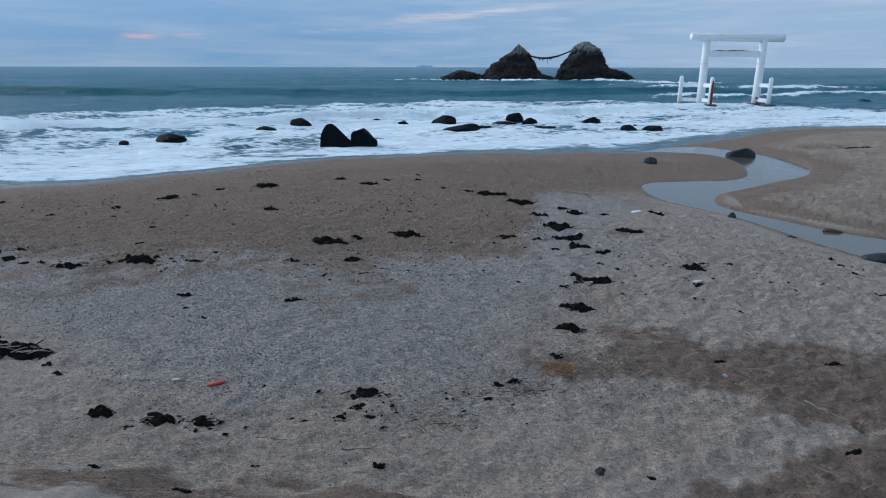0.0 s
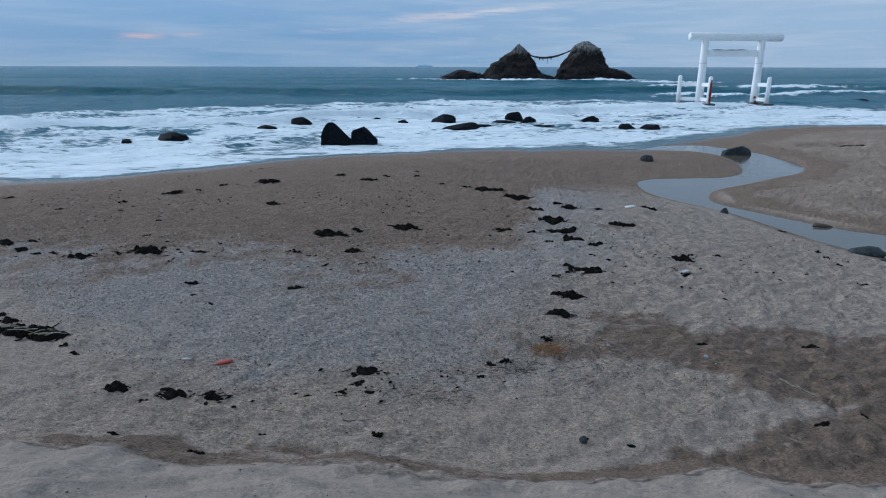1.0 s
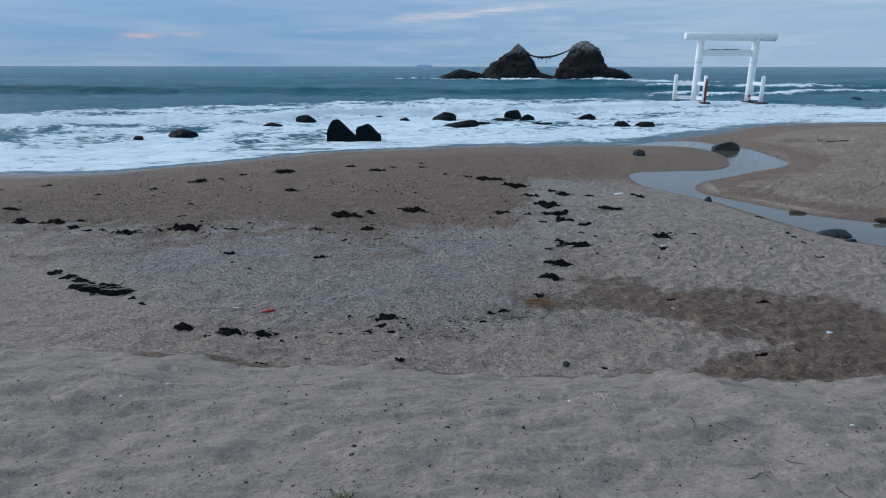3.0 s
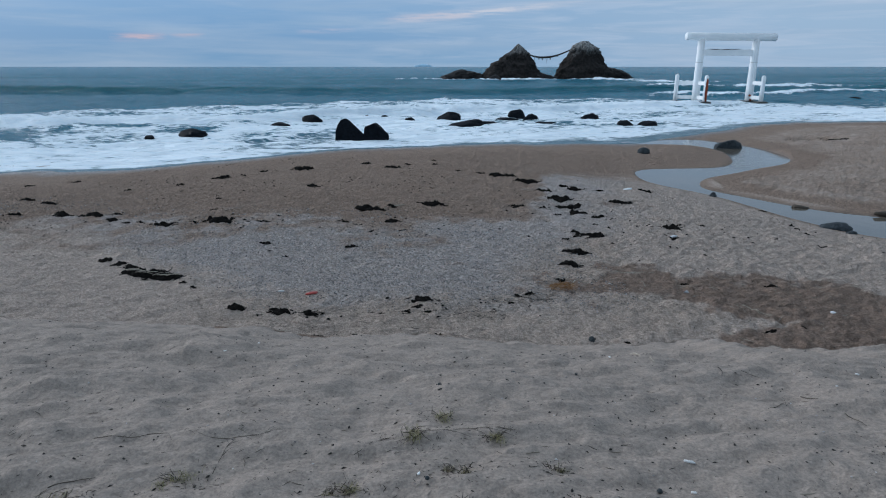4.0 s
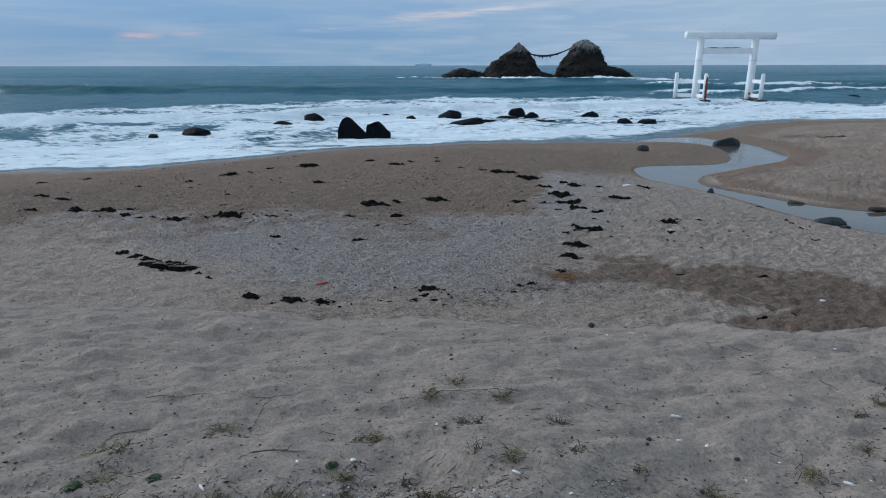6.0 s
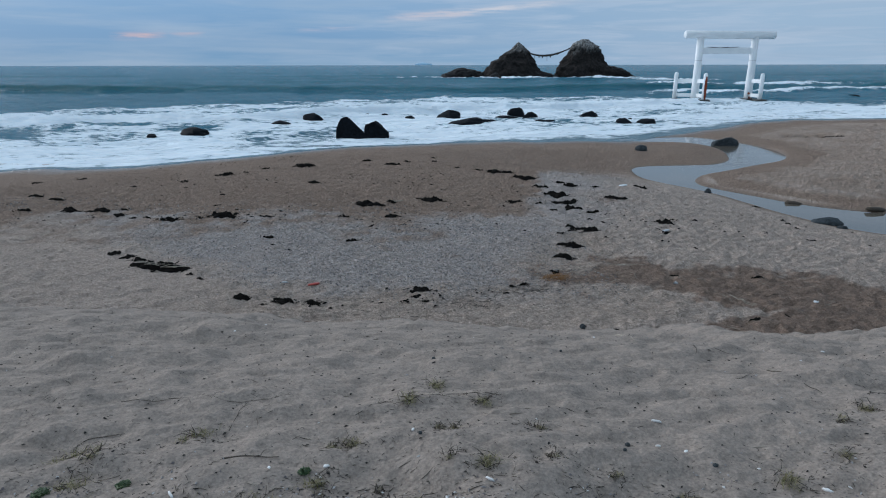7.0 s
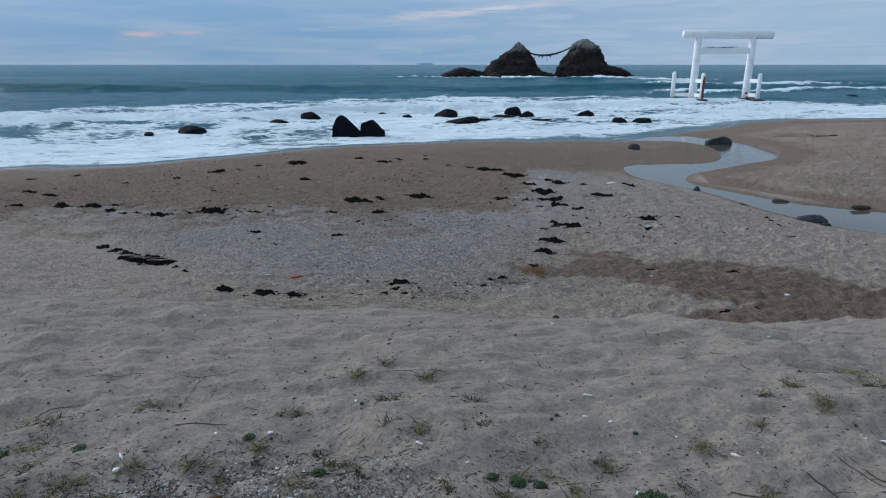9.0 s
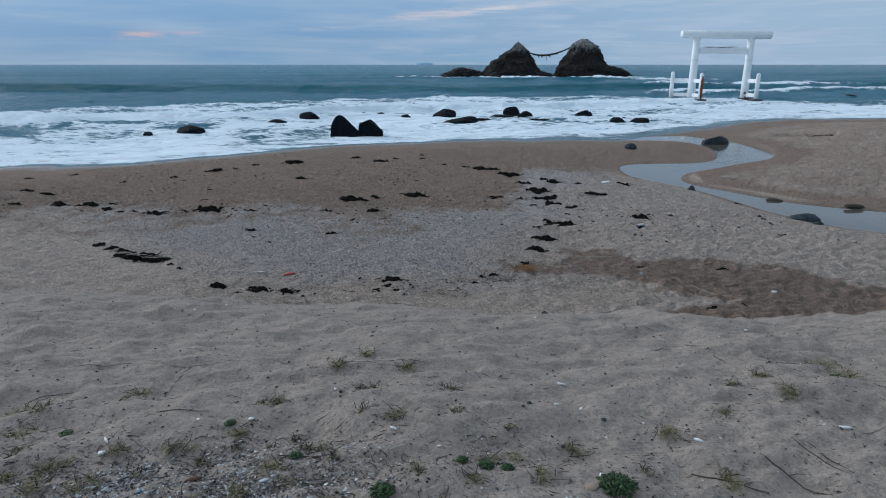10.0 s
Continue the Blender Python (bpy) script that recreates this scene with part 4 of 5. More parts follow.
def sail_rock():
    """The two wet rocks at the water's edge: a tall leaning one and a tilted block."""
    def hull(points, seed, bevel=0.05):
        bm = bmesh.new()
        for p in points:
            bm.verts.new(p)
        bmesh.ops.convex_hull(bm, input=bm.verts[:])
        bmesh.ops.bevel(bm, geom=bm.edges[:], offset=bevel, segments=3, affect="EDGES")
        bmesh.ops.triangulate(bm, faces=bm.faces[:])
        bmesh.ops.subdivide_edges(bm, edges=bm.edges[:], cuts=2, use_grid_fill=True)
        for v in bm.verts:
            v.co += Vector(v.co).normalized() * (0.045 * noise.noise(v.co * 2.1 + Vector((seed, 0, 0))) + 0.02 * noise.noise(v.co * 6 + Vector((seed, 0, 0))))
        return from_bm(bm)
    tall = part("surf_rock", hull([(-1.0, -0.5, -0.6), (0.95, -0.55, -0.6), (-0.9, 0.7, -0.6), (0.9, 0.7, -0.6), (-0.98, -0.35, 0.4), (-0.88, -0.25, 1.02), (-0.62, -0.05, 1.42), (-0.36, 0.0, 1.56), (-0.14, 0.05, 1.46), (0.38, -0.2, 0.88), (1.3, -0.3, 0.12), (-0.7, 0.5, 0.9), (0.2, 0.5, 0.9)], 3, 0.035), BASALT, flat=True)
    tall.location = (-5.12, 39.6, 0.06)
    tagged(tall, "tall leaning wet black rock at the water's edge", "rock")
    block = part("surf_rock", hull([(-0.75, -0.5, -0.6), (0.8, -0.4, -0.6), (-0.7, 0.5, -0.6), (0.8, 0.5, -0.6), (-0.72, -0.4, 0.92), (-0.10, -0.38, 1.22), (0.06, 0.1, 1.24), (0.84, -0.36, 0.52), (0.88, 0.2, 0.46), (-0.72, 0.3, 0.98)], 8, 0.03), BASALT, flat=True)
    block.location = (-3.50, 39.75, 0.04)
    tagged(block, "tilted wet black block of rock beside a taller one", "rock")


sail_rock()
for i, (x, y, w, h) in enumerate(((-12.2, 51.0, 1.5, 0.42), (-17.2, 44.6, 2.1, 0.46), (-19.5, 42.8, 0.8, 0.2), (2.0, 57.2, 2.1, 0.95), (3.3, 50.9, 2.7, 0.72), (5.2, 51.6, 2.0, 0.42), (7.2, 56.0, 2.3, 0.42), (9.9, 51.6, 2.3, 0.36), (8.6, 58.4, 1.6, 0.95),
                                  (9.2, 54.6, 1.5, 0.8), (14.7, 55.2, 1.75, 1.05), (16.3, 49.6, 1.6, 0.62), (18.0, 49.4, 1.6, 0.66), (17.2, 51.2, 0.8, 0.5), (-1.6, 56.5, 0.9, 0.35), (-10.4, 56.0, 1.7, 0.72),
                                  (-5.8, 59.5, 1.0, 0.36), (-4.1, 59.3, 0.9, 0.34), (-7.2, 59.9, 0.8, 0.30), (-1.4, 40.6, 0.5, 0.26), (63.3, 91.0, 1.7, 0.55))):
    rng = random.Random(100 + i)
    ob = part("surf_boulder", boulder(rng, (w * 1.08, w * rng.uniform(0.75, 1.0), h * 0.84), 0.26, 4, 5), BASALT)
    ob.matrix_world = pose(x, y, 0.02, 0, 0, rng.uniform(-25, 25))
    tagged(ob, "rounded wet black boulder in the foam", "boulder", "boulders in the surf")

for x, y, size, label, mat in ((17.2, 33.9, (1.55, 1.0, 0.70), "large rounded dark stone standing in the stream's mouth", COBBLE), (10.9, 29.9, (0.68, 0.5, 0.26), "small grey stone on the damp sand", COBBLE),
                               (11.4, 15.0, (0.95, 0.55, 0.19), "flat blue-grey stone at the stream's edge", COBBLE), (11.3, 14.15, (0.30, 0.2, 0.09), "small flat stone beside a larger one", COBBLE),
                               (9.85, 19.45, (0.25, 0.22, 0.15), "small grey stone at the stream's edge", COBBLE), (1.86, 5.58, (0.08, 0.07, 0.05), "small dark pebble on the sand", COBBLE)):
    rng = random.Random(int(x * 31))
    ob = part("stone", boulder(rng, size, 0.16, 4, 2), mat)
    ob.location = (x, y, ground_z(x, y) + size[2] * 0.10)
    tagged(ob, label, "stone")

# ---- seaweed on the strandline ----


def weed_clump(x, y, size, seed):
    """Low ragged lumps of weed run together, with a few loose fronds."""
    rng = random.Random(seed)
    z0 = ground_z(x, y)
    lumps = []
    n = 4 if size < 0.16 else 7 if size < 0.35 else 13
    lean = rng.uniform(-0.5, 0.3)
    for k in range(n):
        t = (k + 0.5) / n - 0.5 + rng.uniform(-0.08, 0.08)
        cx, cy = t * size * (0.95 if size > 0.45 else 0.76), t * size * lean * 0.6 + rng.gauss(0, 0.13) * size
        r = size * rng.uniform(0.07, 0.2) * (1.2 - 0.9 * abs(t)) * (1.3 if n == 4 else 1.0)
        high = min(0.13, r * rng.uniform(0.55, 1.0)) + 0.006
        rings, around = 4, 17
        v, f = [], []
        for ring in range(rings + 1):
            for m in range(around):
                a = 2 * math.pi * m / around
                q = Vector((math.cos(a) * 1.2, math.sin(a) * 1.2, seed * 1.7 + k * 3.1))
                out = r * (1 + 0.5 * noise.noise(q * 1.6) + 0.45 * noise.noise(q * 4.2)) * ring / rings
                px, py = cx + out * math.cos(a) * 1.25, cy + out * math.sin(a)
                bump = 0.7 + 0.6 * noise.noise(Vector((px * 24, py * 24, seed))) + 0.3 * noise.noise(Vector((px * 60, py * 60, seed)))
                v.append((px, py, ground_z(x + px, y + py) - z0 - 0.008 + (high * bump + 0.012) * max(0.0, 1 - (ring / rings) ** 2.5)))
        for ring in range(rings):
            for m in range(around):
                a, b = ring * around + m, ring * around + (m + 1) % around
                f.append((a, a + around, b + around, b))
        lumps.append((v, f))
    thing = base_empty("seaweed_clump", (x, y, z0))
    if size > 0.4 and y < 9.0:
        for k in range(4):
            a, cx, cy, half = rng.uniform(0.2, 0.9), rng.uniform(-0.3, 0.3) * size, rng.uniform(-0.08, 0.08) * size, size * rng.uniform(0.18, 0.34)
            ends = [Vector((cx + e * half * math.cos(a), cy + e * half * math.sin(a) * 0.8, 0.0)) for e in (-1, 0, 1)]
            for p in ends:
                p.z = ground_z(x + p.x, y + p.y) - z0 + 0.085
            ends[2].z -= 0.05
            part("reed", tube(ends, [0.006, 0.0055, 0.004], 6), PALE_WOOD, thing, "bleached reed lying across the weed")
    for lump in lumps:
        part("lump", lump, WEED, thing)
    for k in range(int(4 + 14 * min(1, size / 0.45))):
        a, far = rng.uniform(0, 2 * math.pi), size * rng.uniform(0.18, 0.5)
        p = Vector((far * math.cos(a) * 1.2, far * 0.6 * math.sin(a), 0))
        way = rng.choice((0, math.pi)) + rng.gauss(0, 0.5)
        long, wide = size * rng.uniform(0.12, 0.32), max(0.004, min(0.016, size * 0.028)) * rng.uniform(0.6, 1.4)
        ribbon_v, ribbon_f = [], []
        for j in range(6):
            step = Vector((math.cos(way), math.sin(way), 0))
            across = Vector((-step.y, step.x, 0)) * wide * (1 - 0.12 * j)
            lift = ground_z(x + p.x, y + p.y) - z0 + wide * 0.8
            ribbon_v += [(p.x - across.x, p.y - across.y, lift), (p.x, p.y, lift + wide * 0.5), (p.x + across.x, p.y + across.y, lift), (p.x, p.y, lift - wide * 0.5)]
            p = p + step * long / 5
            way += rng.uniform(-0.6, 0.6)
        for j in range(5):
            for e in range(4):
                ribbon_f.append((j * 4 + e, j * 4 + (e + 1) % 4, j * 4 + 4 + (e + 1) % 4, j * 4 + 4 + e))
        part("frond", (ribbon_v, ribbon_f), WEED, thing)
    return tagged(thing, "heap of black dried seaweed on the sand" if size > 0.3 else "small scrap of black dried seaweed on the sand", "seaweed", "seaweed on the beach")


WEEDS_DAMP = [(-10.3, 13.7, 0.36), (-9.6, 13.4, 0.38), (-8.65, 12.2, 0.42), (-7.95, 12.2, 0.55), (-9.6, 12.1, 0.3), (-10.9, 17.2, 0.3), (-12.0, 16.6, 0.3), (-7.5, 12.5, 0.24), (-6.62, 17.33, 0.47), (-7.4, 16.11, 0.26), (-6.95, 15.68, 0.12), (-7.02, 15.13, 0.15), (-8.49, 15.2, 0.22), (-4.4, 19, 0.61), (-6.01, 17.7, 0.2), (-5.61, 18.55, 0.28), (-3.56, 16, 0.41), (-2.44, 20.6, 0.37), (-1.45, 19.66, 0.49), (-0.94, 20.59, 0.26), (0.03, 21.73, 0.19), (0.07, 20.56, 0.26), (-0.11, 15.91, 0.11), (-5.64, 14.01, 0.16), (-5.4, 12.8, 0.18), (-7.29, 11.79, 0.33), (-6.89, 11.57, 0.2), (-6, 11.32, 0.4), (-5.82, 11.52, 0.12), (-4.87, 11.64, 0.57), (-6.56, 11.53, 0.17), (-3.95, 11.65, 0.29), (-5.39, 11.55, 0.14), (-2.18, 11.75, 0.26), (-1.89, 11.58, 0.13), (-1.5, 11.07, 0.12), (-1.11, 11.97, 0.33), (-0.82, 11.2, 0.18), (-1.71, 13.18, 0.66)]
WEEDS_TRAIL = [(-1.16, 13.5, 0.27), (-0.15, 13.78, 0.54), (-3.48, 9.93, 0.21), (-3.26, 9.38, 0.09), (-1.77, 9.83, 0.27), (-2.86, 8.99, 0.1), (2.29, 18.77, 0.77), (2.92, 17.52, 0.6), (1.58, 19.14, 0.34), (0.85, 19.42, 0.24), (3.14, 15.94, 0.41), (3.91, 16.82, 0.31), (4.11, 16.23, 0.45), (3.34, 14.74, 0.58), (2.07, 13.86, 0.35), (3.41, 13.84, 0.62), (3.5, 13.18, 0.44), (2.68, 13.62, 0.2), (2.92, 12.91, 0.21), (3.91, 12.83, 0.34), (4.91, 16.3, 0.27), (3.21, 10.96, 0.62), (2.61, 9.65, 0.46), (2.29, 8.85, 0.40), (2.61, 10.6, 0.2), (5, 14.48, 0.55), (5.4, 11.91, 0.42), (5.7, 12.2, 0.19), (6.24, 12.23, 0.17), (4.93, 11.28, 0.22), (5.03, 10.88, 0.21)]
# the first five lie along the hollow past the stream and darken it
WEEDS_NEAR = [(22.6, 35.5, 0.55), (23.2, 35.1, 0.7), (23.8, 34.6, 0.6), (23.4, 34.3, 0.4), (24.2, 34.1, 0.45), (8.93, 12.4, 0.3), (10.4, 17.09, 0.25), (8.31, 10.8, 0.2), (6.69, 17.5, 0.4), (9.53, 14.07, 0.18), (9.13, 13.14, 0.14), (-5.96, 8.7, 0.26), (-5.65, 8.47, 0.3), (-5.36, 8.29, 0.28), (-5.08, 7.98, 0.5), (-4.82, 7.9, 0.62), (-4.52, 7.8, 0.44), (-4.2, 7.5, 0.13), (-3.95, 7.29, 0.14), (-3.06, 6.44, 0.27), (-2.42, 6.34, 0.36), (-1.97, 6.33, 0.29), (-0.41, 6.92, 0.36), (-0.48, 6.64, 0.19), (-0.63, 6.43, 0.16), (-0.31, 6.45, 0.12), (1.12, 7.2, 0.14), (0.95, 6.83, 0.12), (1.29, 7.22, 0.17), (4.03, 7.85, 0.16), (5.52, 7.85, 0.23), (1.88, 5.61, 0.07), (2.3, 5.48, 0.09), (1.94, 7.95, 0.17), (4.46, 5.89, 0.17), (5.06, 6.11, 0.1), (-1.63, 4.86, 0.18), (-2.6, 5.43, 0.13), (-1.27, 5.59, 0.07), (-0.16, 5.63, 0.14)]
for i, (x, y, size) in enumerate(WEEDS_DAMP + WEEDS_TRAIL + WEEDS_NEAR):
    weed_clump(x, y, max(size, 0.08), 11 + i)


# ---- driftwood, plants and litter ----
LEAF = bits_material("grass_blades", [(0.0, (0.15, 0.155, 0.055)), (0.35, (0.27, 0.25, 0.11)), (0.7, (0.40, 0.335, 0.19)), (1.0, (0.52, 0.46, 0.33))], 0.75)
GREEN = bits_material("green_leaves", [(0.0, (0.020, 0.055, 0.017)), (0.6, (0.038, 0.092, 0.028)), (1.0, (0.085, 0.13, 0.042))], 0.55)
STRAW = bits_material("dry_straw", [(0.0, (0.20, 0.088, 0.028)), (0.6, (0.33, 0.165, 0.055)), (1.0, (0.42, 0.27, 0.12))], 0.85)
SHELL = bits_material("shell_bits", [(0.0, (0.06, 0.048, 0.05)), (0.4, (0.17, 0.145, 0.145)), (0.7, (0.40, 0.38, 0.375)), (1.0, (0.84, 0.83, 0.81))], 0.5)
CRUMB = bits_material("dark_crumbs", [(0.0, (0.012, 0.011, 0.010)), (0.7, (0.035, 0.03, 0.026)), (1.0, (0.075, 0.06, 0.048))], 0.8)
DARK_TWIG = bits_material("dark_stems", [(0.0, (0.018, 0.014, 0.012)), (0.6, (0.05, 0.038, 0.030)), (1.0, (0.13, 0.10, 0.075))], 0.9)
TWIG = bits_material("twig_bits", [(0.0, (0.03, 0.025, 0.02)), (0.55, (0.085, 0.07, 0.055)), (0.85, (0.18, 0.15, 0.115)), (1.0, (0.38, 0.34, 0.28))], 0.9)
GRAVEL = bits_material("gravel", [(0.0, (0.035, 0.037, 0.041)), (0.4, (0.14, 0.147, 0.16)), (0.75, (0.34, 0.35, 0.365)), (1.0, (0.68, 0.67, 0.65))], 0.8)
PALE_SHELL = simple("pale_shell", (0.78, 0.77, 0.75), (0.62, 0.61, 0.59), 30.0, 0.5, 0.3, 0.004)
RED_PLASTIC = simple("faded_red_plastic", (0.42, 0.075, 0.055), (0.33, 0.06, 0.05), 12.0, 0.5, 0.2, 0.01)
WHITE_PLASTIC = simple("white_plastic", (0.66, 0.67, 0.68), (0.5, 0.52, 0.54), 9.0, 0.4, 0.3, 0.01)
TIN = simple("crumpled_tin", (0.42, 0.43, 0.44), (0.16, 0.16, 0.17), 20.0, 0.35, 0.5, 0.01, None, 0.8)
BLUE_PLASTIC = simple("blue_plastic", (0.05, 0.16, 0.27), (0.08, 0.2, 0.3), 15.0, 0.45, 0.2, 0.005)
BROWN_WOOD = simple("brown_wood", (0.07, 0.035, 0.02), (0.14, 0.075, 0.04), 40.0, 0.8, 0.5, 0.01)


def along_ground(x0, y0, x1, y1, bend, steps, radius, rng):
    pts = []
    for k in range(steps + 1):
        t = k / steps
        side = bend * math.sin(math.pi * t) + 0.25 * bend * math.sin(math.pi * 3 * t + 1)
        x, y = x0 + (x1 - x0) * t - (y1 - y0) * side, y0 + (y1 - y0) * t + (x1 - x0) * side
        pts.append(Vector((x, y, ground_z(x, y) + radius * (0.7 + 0.5 * rng.random()))))
    return pts


def stick(x0, y0, x1, y1, material, label, seed, thick=0.010, name="stick", branches=1):
    rng = random.Random(seed)
    long = math.hypot(x1 - x0, y1 - y0)
    r = thick * (0.6 + 0.5 * min(long, 1.2)) * rng.uniform(0.8, 1.2)
    pts = along_ground(x0, y0, x1, y1, rng.uniform(-0.025, 0.025) if thick > 0.005 else rng.uniform(-0.08, 0.08), 9, r, rng)
    first = pts[0].copy()
    taper = [r * (1 - 0.55 * k / 9) * rng.uniform(0.85, 1.12) for k in range(10)]
    ob = part(name, tube([p - first for p in pts], taper, 7), material)
    ob.location = first
    for b in range(branches if long > 0.2 else 0):
        k = rng.randint(3, 7)
        a = math.atan2(y1 - y0, x1 - x0) + rng.choice((-1, 1)) * rng.uniform(0.5, 0.9)
        out = long * rng.uniform(0.12, 0.3)
        q = pts[k] - first
        tip = q + Vector((math.cos(a) * out, math.sin(a) * out, rng.uniform(0.0, 0.02)))
        part("branch", tube([q, (q + tip) / 2 + Vector((0, 0, 0.008)), tip], [r * 0.5, r * 0.4, r * 0.2], 6), material, ob)
    return tagged(ob, label, "stick", "driftwood sticks")


PALE_STICKS = [(3.03, 8.47, 3.72, 8.43), (3.09, 6.79, 3.14, 6.52), (4.67, 6.71, 4.82, 6.51), (3.65, 5.48, 3.72, 5.37), (2.76, 5.52, 2.86, 5.37), (2.03, 7.68, 2.28, 8.05), (-2.32, 5.68, -2.13, 5.71), (-2.08, 5.24, -1.88, 5.34), (-0.94, 5.73, -0.69, 5.83), (-1.7, 4.82, -1.74, 5.16), (1.58, 3.42, 1.44, 2.4), (4.54, 6.86, 4.78, 6.5), (-0.03, -0.04, 0.05, -0.01), (2.5, 0.15, 2.71, 0.23)]
DARK_STICKS = [(2.22, 7.31, 2.28, 7.13), (1.18, 6.83, 1.22, 6.54), (5.45, 12.59, 5.66, 12.13), (7.3, 17.63, 7.21, 16.26), (4.91, 6.47, 4.96, 6.32), (-0.54, 5.92, -0.21, 5.96), (4.12, 5.29, 4.22, 5.21), (-1.39, 6.06, -1.07, 6.02), (-5.07, 12.63, -4.73, 12.95), (3.72, 14.65, 4.27, 14.71), (1.91, 2.33, 1.87, 2.17), (5.4, 6.98, 5.01, 6.86), (1.87, -0.03, 2.07, -0.32), (2.1, 0.09, 2.21, -0.19), (0.9, 0.05, 1.05, 0.08), (2.3, 1.43, 2.31, 1.25), (2.24, 1.79, 2.29, 1.68), (-2.16, 0.6, -1.97, 0.67), (-1.35, 0.38, -1.07, 0.4), (-0.59, -0.04, -0.2, -0.03), (-0.44, -0.25, -0.24, -0.21), (1.48, -0.12, 1.78, -0.29), (2.18, -0.05, 2.24, -0.19)]
RUNNERS = [(-2.14, 1, -1.88, 1.04), (-1.88, 1.04, -1.53, 0.99), (-1.53, 0.99, -1.16, 1.08), (-1.83, 0.31, -1.92, 0.26), (-0.73, 0.84, -0.54, 0.98), (-0.54, 0.98, 0.13, 1.04), (2.54, 1.15, 2.97, 1.26), (1.86, 1.5, 2.1, 1.67), (2.03, 2.24, 2.18, 2.16), (-1.42, 0.72, -1.39, 1)]
for i, s in enumerate(PALE_STICKS):
    stick(*s, PALE_WOOD, "thin bleached driftwood stick on the sand", 300 + i, 0.0065)
for i, s in enumerate(DARK_STICKS):
    stick(*s, BARK, "thin dark driftwood twig on the sand", 340 + i, 0.0048, "twig", 1)
for i, s in enumerate(RUNNERS):
    stick(*s, BARK, "bare dark runner of a beach plant", 380 + i, 0.0026, "plant_runner", 3)


def blade(rng, spread_out, lean, long, wide):
    """One bent grass blade, with a keel so that it has thickness."""
    a = rng.uniform(0, 2 * math.pi)
    x, y = rng.gauss(0, spread_out), rng.gauss(0, spread_out * 0.8)
    v, f = [], []
    for k in range(4):
        t = k / 3
        out, up = long * lean * t * t, long * t * (1 - 0.3 * lean * t)
        w = wide * (1 - t) + 0.0005
        px, py = x + math.cos(a) * out, y + math.sin(a) * out
        v += [(px - math.sin(a) * w, py + math.cos(a) * w, up), (px + math.sin(a) * w, py - math.cos(a) * w, up), (px + math.cos(a) * w * 0.6, py + math.sin(a) * w * 0.6, up + w * 0.3)]
    for k in range(3):
        for e in range(3):
            f.append((k * 3 + e, k * 3 + (e + 1) % 3, k * 3 + 3 + (e + 1) % 3, k * 3 + 3 + e))
    return v, f


def grass_tuft(x, y, size, seed):
    """Fine short blades in two or three knots, with dead stems between them."""
    rng = random.Random(seed)
    thing = base_empty("grass_tuft", (x, y, ground_z(x, y) - 0.004), rng.uniform(0, 360))
    for knot in range(2 if size < 0.1 else 3):
        blades = [blade(rng, size * 0.21, rng.uniform(0.2, 1.8), size * rng.uniform(0.10, 0.38), 0.0008 + 0.0045 * size) for _ in range(int(18 + 220 * size))]
        ox, oy = (0, 0) if knot == 0 else (rng.gauss(0, size * 0.34), rng.gauss(0, size * 0.26))
        part("foliage", ([(px + ox, py + oy, pz) for px, py, pz in join(*blades)[0]], join(*blades)[1]), LEAF, thing)["kind"] = "stuff"
    stems = []
    for k in range(14):
        a = rng.uniform(0, 2 * math.pi)
        far, from_x, from_y = size * rng.uniform(0.25, 0.8), rng.gauss(0, size * 0.3), rng.gauss(0, size * 0.25)
        bend, up = rng.uniform(-0.9, 0.9), rng.choice((0.006, 0.01, 0.03, 0.05))
        stems.append(tube([(from_x, from_y, 0.004), (from_x + far * 0.5 * math.cos(a), from_y + far * 0.5 * math.sin(a), 0.01 + up * 0.6), (from_x + far * math.cos(a + bend), from_y + far * math.sin(a + bend), up)], [0.0022, 0.0018, 0.0009], 4))
    part("runner", join(*stems), TWIG, thing)["kind"] = "stuff"
    return tagged(thing, "small half-dry tuft of beach grass growing in the sand", "grass", "grass tufts on the dune")


def leafy_plant(x, y, size, seed):
    rng = random.Random(seed)
    thing = base_empty("beach_plant", (x, y, ground_z(x, y)))
    leaves = []
    for k in range(int(90 + 2200 * size)):
        a, far = rng.uniform(0, 2 * math.pi), size * 0.55 * rng.random() ** 0.6 * rng.uniform(0.75, 1.1)
        c = Vector((far * math.cos(a), far * math.sin(a), 0.006 + 0.10 * size * rng.random() * (1 - far / size)))
        b, long = rng.uniform(0, 2 * math.pi), rng.uniform(0.006, 0.010 + 0.06 * size)
        u, w = Vector((math.cos(b), math.sin(b), rng.uniform(-0.2, 0.6))) * long, Vector((-math.sin(b), math.cos(b), rng.uniform(-0.3, 0.3))) * long * 0.4
        keel = Vector((0, 0, -0.003))
        leaves.append(([c - u, c + w, c + u, c - w, c + keel], [(0, 1, 4), (1, 2, 4), (2, 3, 4), (3, 0, 4), (0, 3, 2, 1)]))
    part("foliage", join(*leaves), GREEN, thing)["kind"] = "stuff"
    return tagged(thing, "low clump of small dark green leaves on the sand", "plant", "leafy beach plants")


